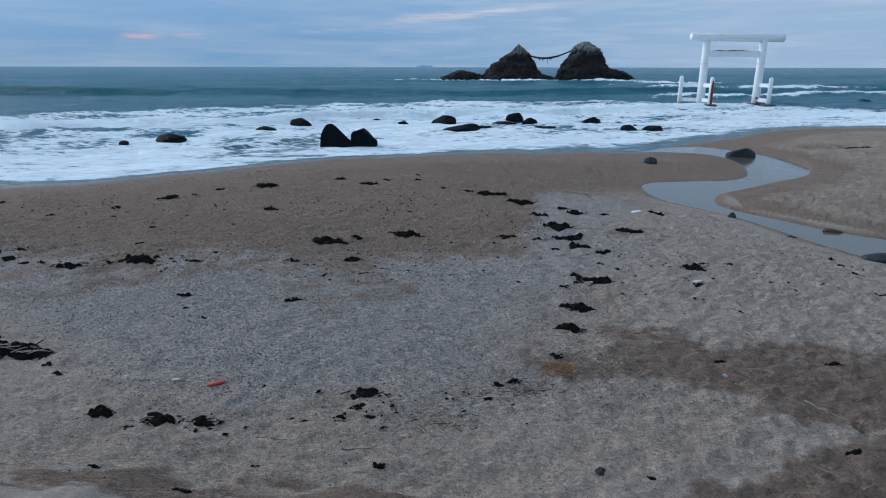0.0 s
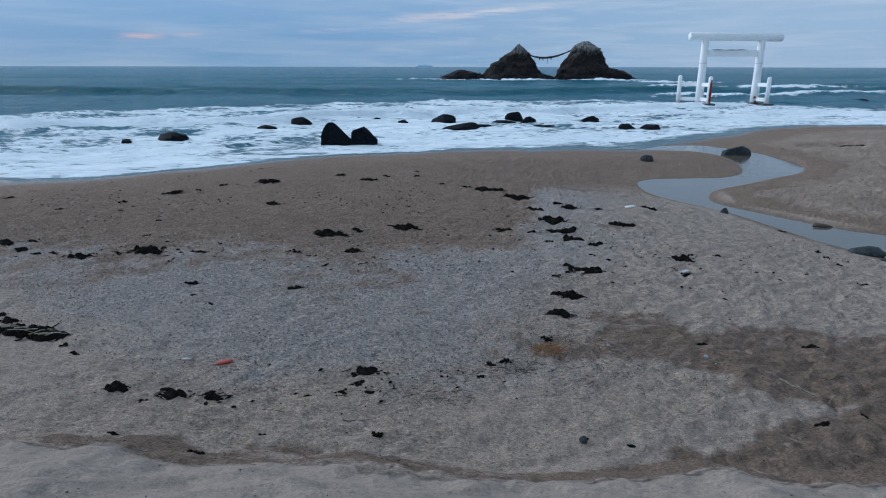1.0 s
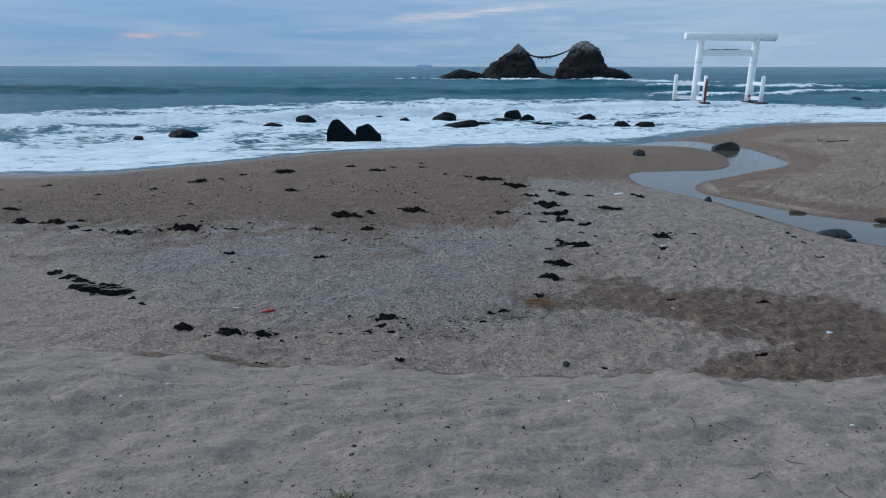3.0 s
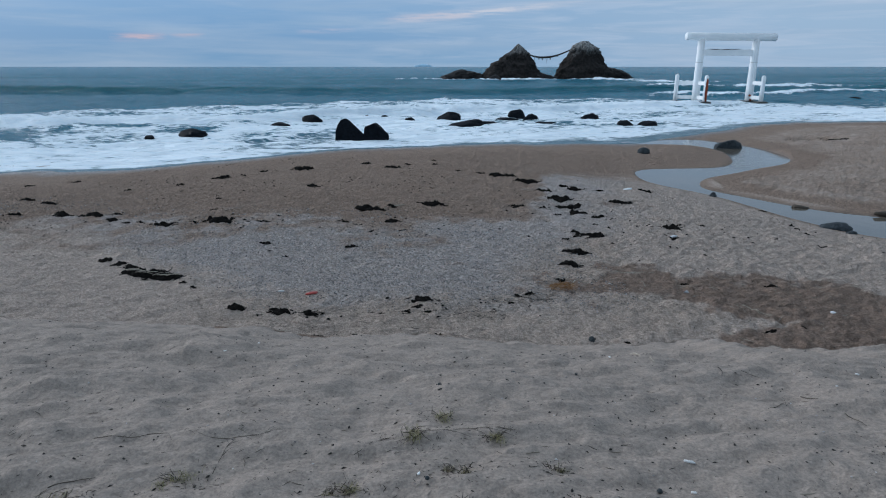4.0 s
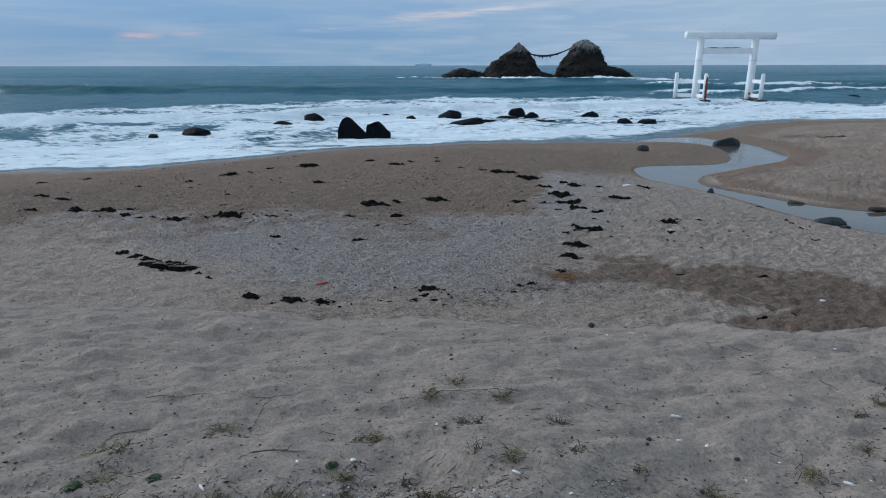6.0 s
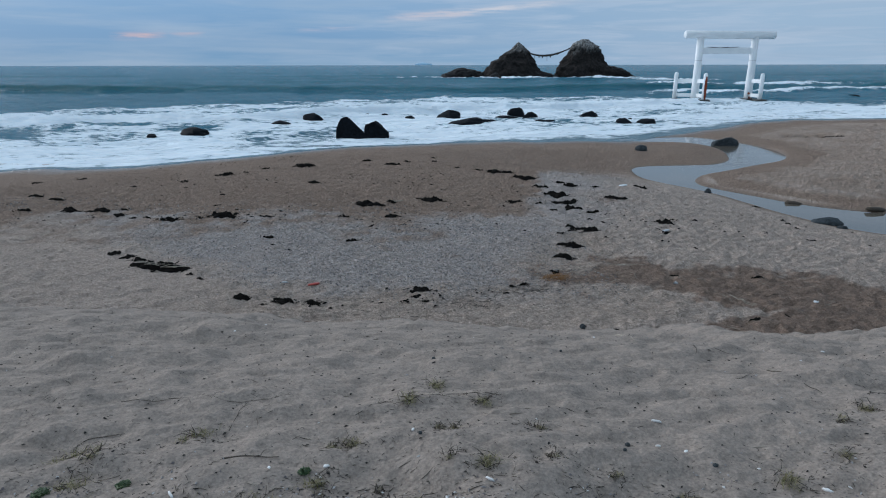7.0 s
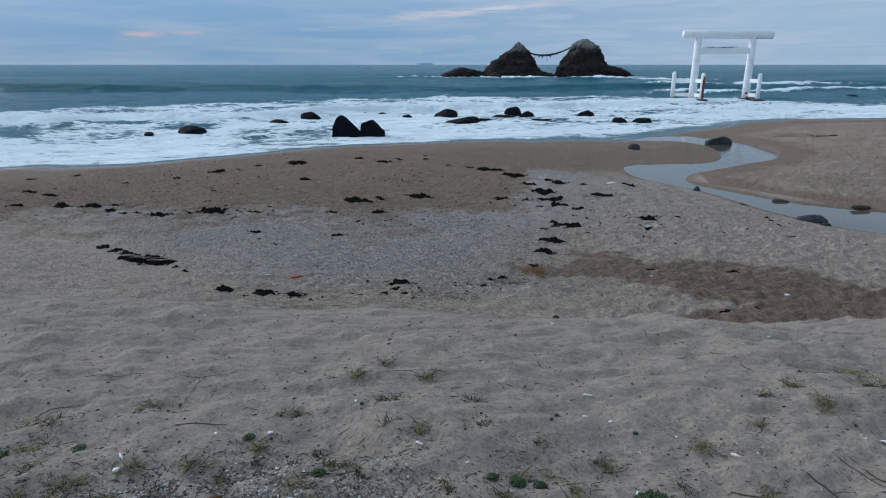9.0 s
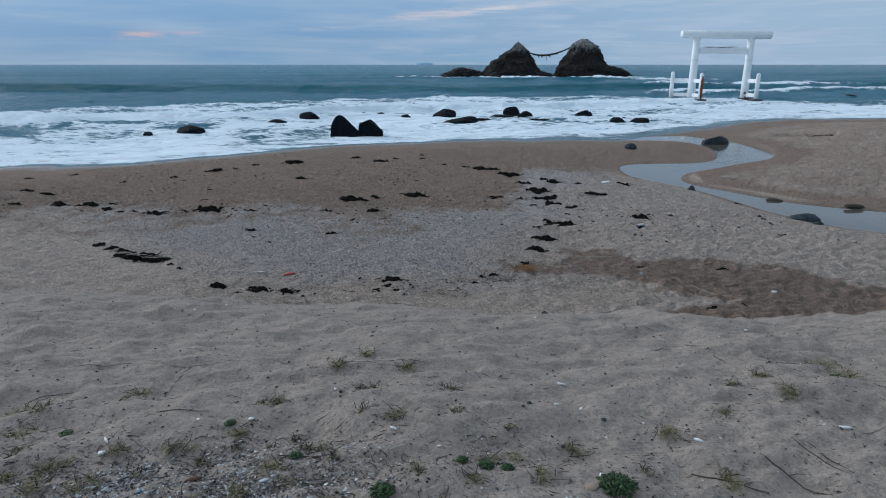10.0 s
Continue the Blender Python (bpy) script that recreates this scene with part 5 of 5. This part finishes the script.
TUFTS = [(-0.25, 1.23, 0.12), (-1.58, 0.62, 0.13), (-2.12, 0.46, 0.14), (-2.01, 0.43, 0.09), (-0.71, 0.55, 0.11), (-0.81, 0.5, 0.08), (-0.43, 0.96, 0.14), (0.03, 0.98, 0.11), (-0.25, 0.68, 0.07), (-0.16, 0.62, 0.07), (-0.02, 0.27, 0.13), (-1.13, 0.06, 0.12), (-0.88, 0.18, 0.12), (-0.82, 0.08, 0.08), (-0.64, 0.04, 0.07), (-1.42, 0.04, 0.12), (-1.67, -0.09, 0.15), (-1.67, -0.26, 0.13), (-0.72, -0.28, 0.15), (-0.58, -0.11, 0.15), (-0.47, 0.04, 0.07), (-0.38, 0.04, 0.09), (0.48, -0.03, 0.15), (2.4, 0.95, 0.11), (2.37, 0.6, 0.18), (1.89, 0.4, 0.1), (3.03, 0.99, 0.19), (3.09, 1.25, 0.19), (1.64, -0.19, 0.13), (1.5, 0.22, 0.14), (0.91, 0.1, 0.11), (0.3, 0.66, 0.07), (0.71, -0.17, 0.12), (0.38, -0.22, 0.11), (-0.5, -0.22, 0.12), (-2.01, 0.21, 0.15), (0.32, 0.34, 0.07), (-1.44, -0.22, 0.14),
         (-0.98, -0.02, 0.08), (-0.3, -0.08, 0.07), (-0.55, 0.2, 0.06), (-1.25, -0.12, 0.08), (-0.2, 0.3, 0.06), (0.12, -0.2, 0.09), (-1.9, 0.02, 0.1), (-1.85, -0.2, 0.11), (0.6, 0.22, 0.06), (-0.9, -0.36, 0.1), (-0.3, -0.38, 0.1), (0.2, -0.38, 0.09), (1.25, -0.12, 0.07), (2.1, 0.75, 0.08)]
for i, (x, y, size) in enumerate(TUFTS):
    grass_tuft(x, y, size * 0.92, 500 + i)
for i, (x, y, size) in enumerate([(1.06, -0.27, 0.17), (-0.05, -0.33, 0.11), (-1.77, 0.21, 0.06), (-0.92, 0.28, 0.055), (0.45, -0.12, 0.07), (0.55, -0.14, 0.06), (0.33, -0.1, 0.05), (-2.1, 0.12, 0.07), (-0.5, -0.04, 0.06), (2.95, 1.0, 0.06)]):
    leafy_plant(x, y, size, 560 + i)


def straw_tuft():
    rng = random.Random(77)
    x, y = 1.87, 7.51
    thing = base_empty("straw_tuft", (x, y, ground_z(x, y)))
    lumps = []
    for k in range(260):
        a = rng.uniform(0, 2 * math.pi)
        far = 0.20 * math.sqrt(rng.random())
        p = Vector((1.15 * far * math.cos(a), far * math.sin(a) * 0.8, 0.01 + 0.09 * rng.random() * (1 - far / 0.22)))
        b, long = rng.uniform(0, 2 * math.pi), rng.uniform(0.05, 0.12)
        q = p + Vector((math.cos(b) * long, math.sin(b) * long * 0.7, rng.uniform(-0.01, 0.05)))
        q.z = max(q.z, 0.008)
        lumps.append(tube([p, (p + q) / 2 + Vector((0, 0, 0.012)), q], [0.0022, 0.002, 0.0012], 3, False))
    part("fibres", join(*lumps), STRAW, thing)["kind"] = "stuff"
    tagged(thing, "ball of orange-brown dry straw fibres on the sand", "straw")


straw_tuft()


def slab(x, y, long, wide, high, turn, material, name, label, category, seed, point=0.4):
    """A small flat piece, thicker in the middle, with a ragged outline."""
    rng = random.Random(seed)
    ring = []
    for k in range(12):
        a = 2 * math.pi * k / 12
        r = 1 + rng.uniform(-0.14, 0.14)
        ring.append((math.cos(a) * long / 2 * r, math.sin(a) * wide / 2 * r * (1 - point * abs(math.cos(a)) ** 3)))
    v = [(px, py, 0.001) for px, py in ring] + [(px * 0.86, py * 0.86, high * rng.uniform(0.75, 1.1)) for px, py in ring] + [(0, 0, high * 1.2)]
    f = [(k, (k + 1) % 12, 12 + (k + 1) % 12, 12 + k) for k in range(12)] + [(12 + k, 12 + (k + 1) % 12, 24) for k in range(12)] + [tuple(reversed(range(12)))]
    ob = part(name, (v, f), material)
    ob.matrix_world = pose(x, y, ground_z(x, y) + 0.002, rng.uniform(-6, 10), rng.uniform(-8, 8), turn)
    return tagged(ob, label, category)


def crumpled(x, y, size, material, name, label, seed):
    """A crushed thing: an angular hull of a few corners, dented."""
    rng = random.Random(seed)
    bm = bmesh.new()
    for k in range(14):
        a, up = rng.uniform(0, 2 * math.pi), rng.random()
        r = size / 2 * rng.uniform(0.6, 1.0)
        bm.verts.new((math.cos(a) * r * 1.2, math.sin(a) * r * 0.7, up * size * 0.45))
    bmesh.ops.convex_hull(bm, input=bm.verts[:])
    bmesh.ops.triangulate(bm, faces=bm.faces[:])
    bmesh.ops.subdivide_edges(bm, edges=bm.edges[:], cuts=1)
    for v in bm.verts:
        v.co *= 1 + 0.28 * noise.noise(v.co * 60 / (size * 10) + Vector((seed, 0, 0)))
    ob = part(name, from_bm(bm), material, flat=True)
    ob.matrix_world = pose(x, y, ground_z(x, y) - 0.004, 0, 0, rng.uniform(0, 360))
    return tagged(ob, label, "litter")


crumpled(3.91, 7.46, 0.10, TIN, "tin", "crushed silvery tin beside seaweed", 4)
crumpled(5.78, 6.57, 0.085, WHITE_PLASTIC, "plastic_cup", "small crushed white cup on brown sand", 6)
slab(5.98, 17.05, 0.34, 0.20, 0.03, 8, WHITE_PLASTIC, "plastic_bag", "flattened white plastic bag on the sand", "litter", 3, 0.2)
slab(-2.09, 7.10, 0.21, 0.10, 0.022, 24, RED_PLASTIC, "plastic_piece", "faded red piece of plastic lying on the grit", "litter", 1, 0.3)
slab(-2.57, 7.17, 0.11, 0.04, 0.014, 18, WHITE_PLASTIC, "plastic_piece", "thin white plastic sliver on the grit", "litter", 2, 0.6)
slab(5.05, 10.95, 0.20, 0.08, 0.02, 10, WHITE_PLASTIC, "plastic_piece", "white plastic scrap among seaweed", "litter", 5, 0.2)
slab(-1.05, 13.62, 0.42, 0.04, 0.02, 0, PALE_WOOD, "plank_piece", "pale narrow strip of wood behind seaweed", "wood", 7, 0.2)
slab(-1.15, -0.32, 0.028, 0.02, 0.006, 70, BLUE_PLASTIC, "plastic_piece", "small blue plastic scrap among shells", "litter", 8, 0.2)
slab(-0.61, -0.23, 0.05, 0.028, 0.006, 20, WHITE_PLASTIC, "plastic_piece", "whitish plastic scrap among shells", "litter", 9, 0.2)
slab(-0.96, -0.18, 0.085, 0.03, 0.010, 35, BROWN_WOOD, "wood_chip", "brown splinter of wood among shells", "wood", 10, 0.4)
slab(0.93, -0.29, 0.08, 0.05, 0.012, 15, simple("tan_stone", (0.30, 0.22, 0.16), (0.36, 0.28, 0.21), 20, 0.8), "stone", "flat tan stone beside a green plant", "stone", 11, 0.2)
slab(12.2, 18.05, 0.6, 0.22, 0.10, -24, BARK, "driftwood_log", "dark waterlogged piece of wood on the stream bank", "wood", 12, 0.5)
slab(14.1, 16.75, 0.7, 0.25, 0.10, -12, BARK, "driftwood_log", "dark waterlogged piece of wood on the stream bank", "wood", 13, 0.5)
for i, (x, y, long, wide, turn) in enumerate([(1.01, 0.76, 0.055, 0.016, -25), (0.93, 0.51, 0.03, 0.012, -20), (1.62, 0.13, 0.05, 0.016, -35), (-0.02, 0.13, 0.05, 0.013, -40), (2.44, 0.17, 0.075, 0.02, -18), (1.01, -0.18, 0.03, 0.02, -30), (-1.49, 0.02, 0.04, 0.03, 60), (-1.5, 0.1, 0.06, 0.012, -50)]):
    slab(x, y, long, wide, 0.012, turn, PALE_SHELL, "shell", "pale broken shell on the dune sand", "shell", 20 + i, 0.3)
for i, (x, y, size) in enumerate([(-0.82, 0.33, 0.034), (1.06, 0.46, 0.028), (-0.39, 0.61, 0.026), (1.2, 2.76, 0.03), (1.39, 0.33, 0.02), (0.22, 0.01, 0.024), (-0.32, -0.24, 0.024), (-0.18, -0.22, 0.022), (-1.09, 0.28, 0.026), (3.02, 2.32, 0.036), (-1.76, 2.9, 0.022), (-1.94, 2.58, 0.026)]):
    slab(x, y, size, size * 0.62, size * 0.2, i * 37, PALE_SHELL, "shell", "small pale shell on the dune sand", "shell", 40 + i, 0.1)
for i, (x, y, size) in enumerate([(0.77, 0.53, 0.032), (0.28, 2.06, 0.036), (-0.26, 1.78, 0.028), (0.77, 2.19, 0.024), (1.16, 0.33, 0.03), (0.71, 0.4, 0.022), (0.88, 0.1, 0.026), (-0.35, 0.55, 0.024)]):
    ob = part("pebble", boulder(random.Random(700 + i), (size, size * 0.8, size * 0.4), 0.15, 2, 1), COBBLE)
    ob.location = (x, y, ground_z(x, y) + 0.006)
    tagged(ob, "small dark pebble on the dune sand", "pebble")

# ---- loose bits that nobody could count ----


def scatter(name, label, material, places, shape, seed):
    rng = random.Random(seed)
    lumps = [shape(rng, x, y, ground_z(x, y)) for x, y in places]
    tagged(part(name, join(*lumps), material, flat=True), label, "debris", kind="stuff")


def chip(low, high, flat=0.4):
    def make(rng, x, y, z):
        s = math.exp(rng.uniform(math.log(low), math.log(high)))
        a = rng.uniform(0, 6.28)
        c, n = math.cos(a), math.sin(a)
        lx, ly = s * rng.uniform(0.6, 1.4) / 2, s * rng.uniform(0.35, 0.8) / 2
        h = s * flat * rng.uniform(0.6, 1.2)
        v = [(x + px * c - py * n, y + px * n + py * c, z + pz) for px, py, pz in ((lx, 0, h * 0.2), (0.2 * lx, ly, h * 0.3), (-lx, 0.1 * ly, h * 0.2), (-0.1 * lx, -ly, h * 0.3), (0.1 * lx, 0, h), (0, 0, -h * 0.3))]
        return v, [(0, 1, 4), (1, 2, 4), (2, 3, 4), (3, 0, 4), (1, 0, 5), (2, 1, 5), (3, 2, 5), (0, 3, 5)]
    return make


def splinter(low, high):
    def make(rng, x, y, z):
        s = math.exp(rng.uniform(math.log(low), math.log(high)))
        a = rng.gauss(0.0, 1.2)
        r = 0.0012 + 0.012 * s * rng.uniform(0.6, 1.3)
        p, m = Vector((x, y, z + r)), Vector((x + math.cos(a) * s / 2, y + math.sin(a) * s / 2, 0))
        b = a + rng.gauss(0, 0.16)
        q = Vector((x + math.cos(b) * s, y + math.sin(b) * s, 0))
        m.z, q.z = ground_z(m.x, m.y) + r * 1.4, ground_z(q.x, q.y) + r
        return tube([p, m, q], [r * 0.7, r, r * 0.4], 4, False)
    return make


rng = random.Random(5)


def spread(n, box_x, box_y, chance):
    out = []
    while len(out) < n:
        x, y = rng.uniform(*box_x), rng.uniform(*box_y)
        if rng.random() < chance(x, y):
            out.append((x, y))
    return out


def crest_at(x):
    return float(np.interp(x, CREST[:, 0], CREST[:, 1]))


brown_patch = lambda x, y: math.exp(-((y - 7.3 + 0.22 * (x - 5)) / 1.1) ** 2) + 0.6 * math.exp(-((y - 5.3) / 0.5) ** 2)
drift_band = lambda x, y: math.exp(-((y + 0.24 - 0.10 * (x + 0.8)) / 0.24) ** 2 - ((x + 0.9) / 0.65) ** 2)
patchy = lambda x, y: 0.15 + max(0.0, 0.8 * noise.noise(Vector((x * 0.9, y * 0.9, 3.3))))
scatter("shell_bits", "broken white shells and grit in the dune sand", SHELL, spread(3600, (-2.6, 0.8), (-0.9, 0.3), lambda x, y: drift_band(x, y) * min(1.0, 0.15 + 1.6 * max(0.0, noise.noise(Vector((x * 3.4, y * 4.6, 5.1))) + 0.15))) + spread(900, (-3, 2.4), (-0.9, 0.7), lambda x, y: max(0.0, noise.noise(Vector((x * 3.1, y * 3.1, 9.1)))) * math.exp(-((y + 0.2) / 0.4) ** 2)) + spread(320, (-4, 4.5), (-0.9, 3.0), lambda x, y: 0.9 - 0.2 * y) + spread(260, (-6, 3), (5.6, 11), patchy) + spread(160, (2, 8), (4.5, 12), patchy), chip(0.007, 0.027), 1)
scatter("dark_crumbs", "black crumbs of weed and bark on the sand", CRUMB, spread(380, (-2.6, 0.8), (-0.9, 0.4), drift_band) + spread(1700, (-4.5, 5), (-0.9, 3.2), lambda x, y: 0.75 * patchy(x, y) + 0.3) + spread(700, (-4.5, 5), (-0.9, 3.9), lambda x, y: 0.3 + patchy(x, y)) + spread(2600, (-9, 9), (4, 14), lambda x, y: patchy(x, y) ** 1.5 * 2) + spread(1300, (-3, 9), (4.6, 9.6), lambda x, y: brown_patch(x, y)) + spread(700, (3.5, 9), (8, 16), lambda x, y: 0.2 + patchy(x, y)) + spread(800, (-12, 9), (11, 24), patchy) + spread(160, (11, 30), (17, 36), patchy), chip(0.008, 0.028, 0.35), 2)
scatter("twig_bits", "short bits of dry stem and twig on the sand", TWIG, spread(700, (-2.6, 0.8), (-0.9, 0.4), lambda x, y: drift_band(x, y - 0.05) + 0.05) + spread(380, (-3.2, 3.6), (-0.9, 1.6), lambda x, y: 0.1 + 1.2 * max(0.0, noise.noise(Vector((x * 2.0, y * 2.0, 4.4))))) + spread(110, (-4.5, 5), (1.0, 3.2), lambda x, y: patchy(x, y)) + spread(420, (1.5, 9), (4.2, 8.5), lambda x, y: 0.25 + patchy(x, y)) + spread(260, (-4, 3), (4.6, 7.4), patchy) + spread(140, (3, 9), (8.5, 15), patchy), splinter(0.015, 0.075), 3)
trail = lambda x, y: 0.9 * math.exp(-((x - 3.6) / 1.5) ** 2 - ((y - 13.5) / 3.2) ** 2) + 0.7 * math.exp(-((y - 11.6) / 0.7) ** 2) * (x < 0.5) + 0.35 * math.exp(-((y - 16.5) / 1.6) ** 2) * (x < 1) + 0.5 * math.exp(-((x - 5.8) / 1.6) ** 2 - ((y - 11.8) / 1.2) ** 2)
# the last scraps follow the hollow past the stream and darken it
scatter("weed_scraps", "scraps of black weed strewn along the strandline", WEED, spread(240, (-12, 2), (10.5, 24), lambda x, y: max(0.0, noise.noise(Vector((x * 0.6, y * 0.35, 6.2))))) + spread(560, (-10, 9), (8, 20), trail) + spread(60, (-4, 2), (6, 7.4), lambda x, y: math.exp(-((x + 0.1) / 0.9) ** 2 - ((y - 6.6) / 0.35) ** 2) + math.exp(-((x + 2.2) / 0.8) ** 2 - ((y - 6.3) / 0.2) ** 2)) + spread(60, (8, 13), (10, 16), patchy) + spread(70, (15, 25.5), (17, 35.5), patchy) + spread(190, (21, 25.4), (32.5, 37.5), lambda x, y: math.exp(-((x - 23.2) / 0.9) ** 2 - ((y - 35.4 + 0.5 * (x - 23.2)) / 0.6) ** 2)), chip(0.03, 0.10, 0.3), 7)
scatter("bark_bits", "fine dark bits of stem and bark between the grass", TWIG, spread(2000, (-3.0, 2.6), (-0.95, 0.9), lambda x, y: (0.15 + 1.4 * max(0.0, noise.noise(Vector((x * 2.6, y * 2.6, 1.7))))) * math.exp(-((y + 0.3) / 0.8) ** 2)), splinter(0.007, 0.03), 12)
scatter("stem_litter", "dark broken stems and bark caught round the grass", DARK_TWIG, [(x + rng.gauss(0, 0.5 * size + 0.03), y + rng.gauss(0, 0.4 * size + 0.025)) for x, y, size in TUFTS for _ in range(int(20 + 190 * size))] + spread(900, (-2.8, 0.9), (-0.95, 0.5), lambda x, y: max(0.0, noise.noise(Vector((x * 2.2 - y * 1.5, y * 4.0, 8.3)))) * 1.6 * math.exp(-((y + 0.25) / 0.45) ** 2)), splinter(0.008, 0.034), 14)
scatter("shell_grit", "white shell grit washed together in the sand", SHELL, spread(1500, (-2.6, 0.9), (-0.95, 0.35), lambda x, y: drift_band(x, y) * (0.3 + max(0.0, noise.noise(Vector((x * 5, y * 5, 2.2)))))), chip(0.005, 0.014), 13)
# the twigs past the stream are added to darken the mound's shaded bank
scatter("twig_heap", "tangled dark twigs and stems on the sand, some standing in for a shaded bank", TWIG, spread(150, (0.4, 2.3), (6.4, 7.6), lambda x, y: math.exp(-((x - 1.25) / 0.4) ** 2 - ((y - 7.05 - 0.25 * (x - 1.25)) / 0.16) ** 2)) + spread(200, (21, 25.4), (33, 37.5), lambda x, y: math.exp(-((x - 23.2) / 0.9) ** 2 - ((y - 35.4 + 0.5 * (x - 23.2)) / 0.6) ** 2)) + spread(90, (-0.6, 1.2), (6.1, 7.0), lambda x, y: math.exp(-((x - 0.3) / 0.5) ** 2 - ((y - 6.5) / 0.22) ** 2)), splinter(0.05, 0.2), 8)
scatter("dry_stems", "scattered bleached reed stems on the brown sand", PALE_WOOD, spread(260, (-4, 9), (4.4, 9.5), lambda x, y: brown_patch(x, y) * (0.55 + 0.45 * float(smooth((x + 1) / 3)))), splinter(0.07, 0.26), 6)
scatter("gravel", "fine blue-grey shell gravel strewn over the sand", GRAVEL, spread(13000, (-6.5, 3.0), (5.8, 11.2), lambda x, y: (0.25 + patchy(x, y)) * float(smooth((y - 6.2 - 0.75 * max(-2.6 - x, 0)) / 0.8))), chip(0.010, 0.030, 0.5), 4)
scatter("beach_pebbles", "small dark pebbles along the edge of the damp sand", GRAVEL, spread(1800, (-12, 1.5), (10.4, 14.5), lambda x, y: math.exp(-((y - 11.9 + 0.1 * x + 0.5 * math.sin(x * 0.9)) / 0.8) ** 2) * (0.2 + patchy(x, y))), chip(0.016, 0.045, 0.5), 15)
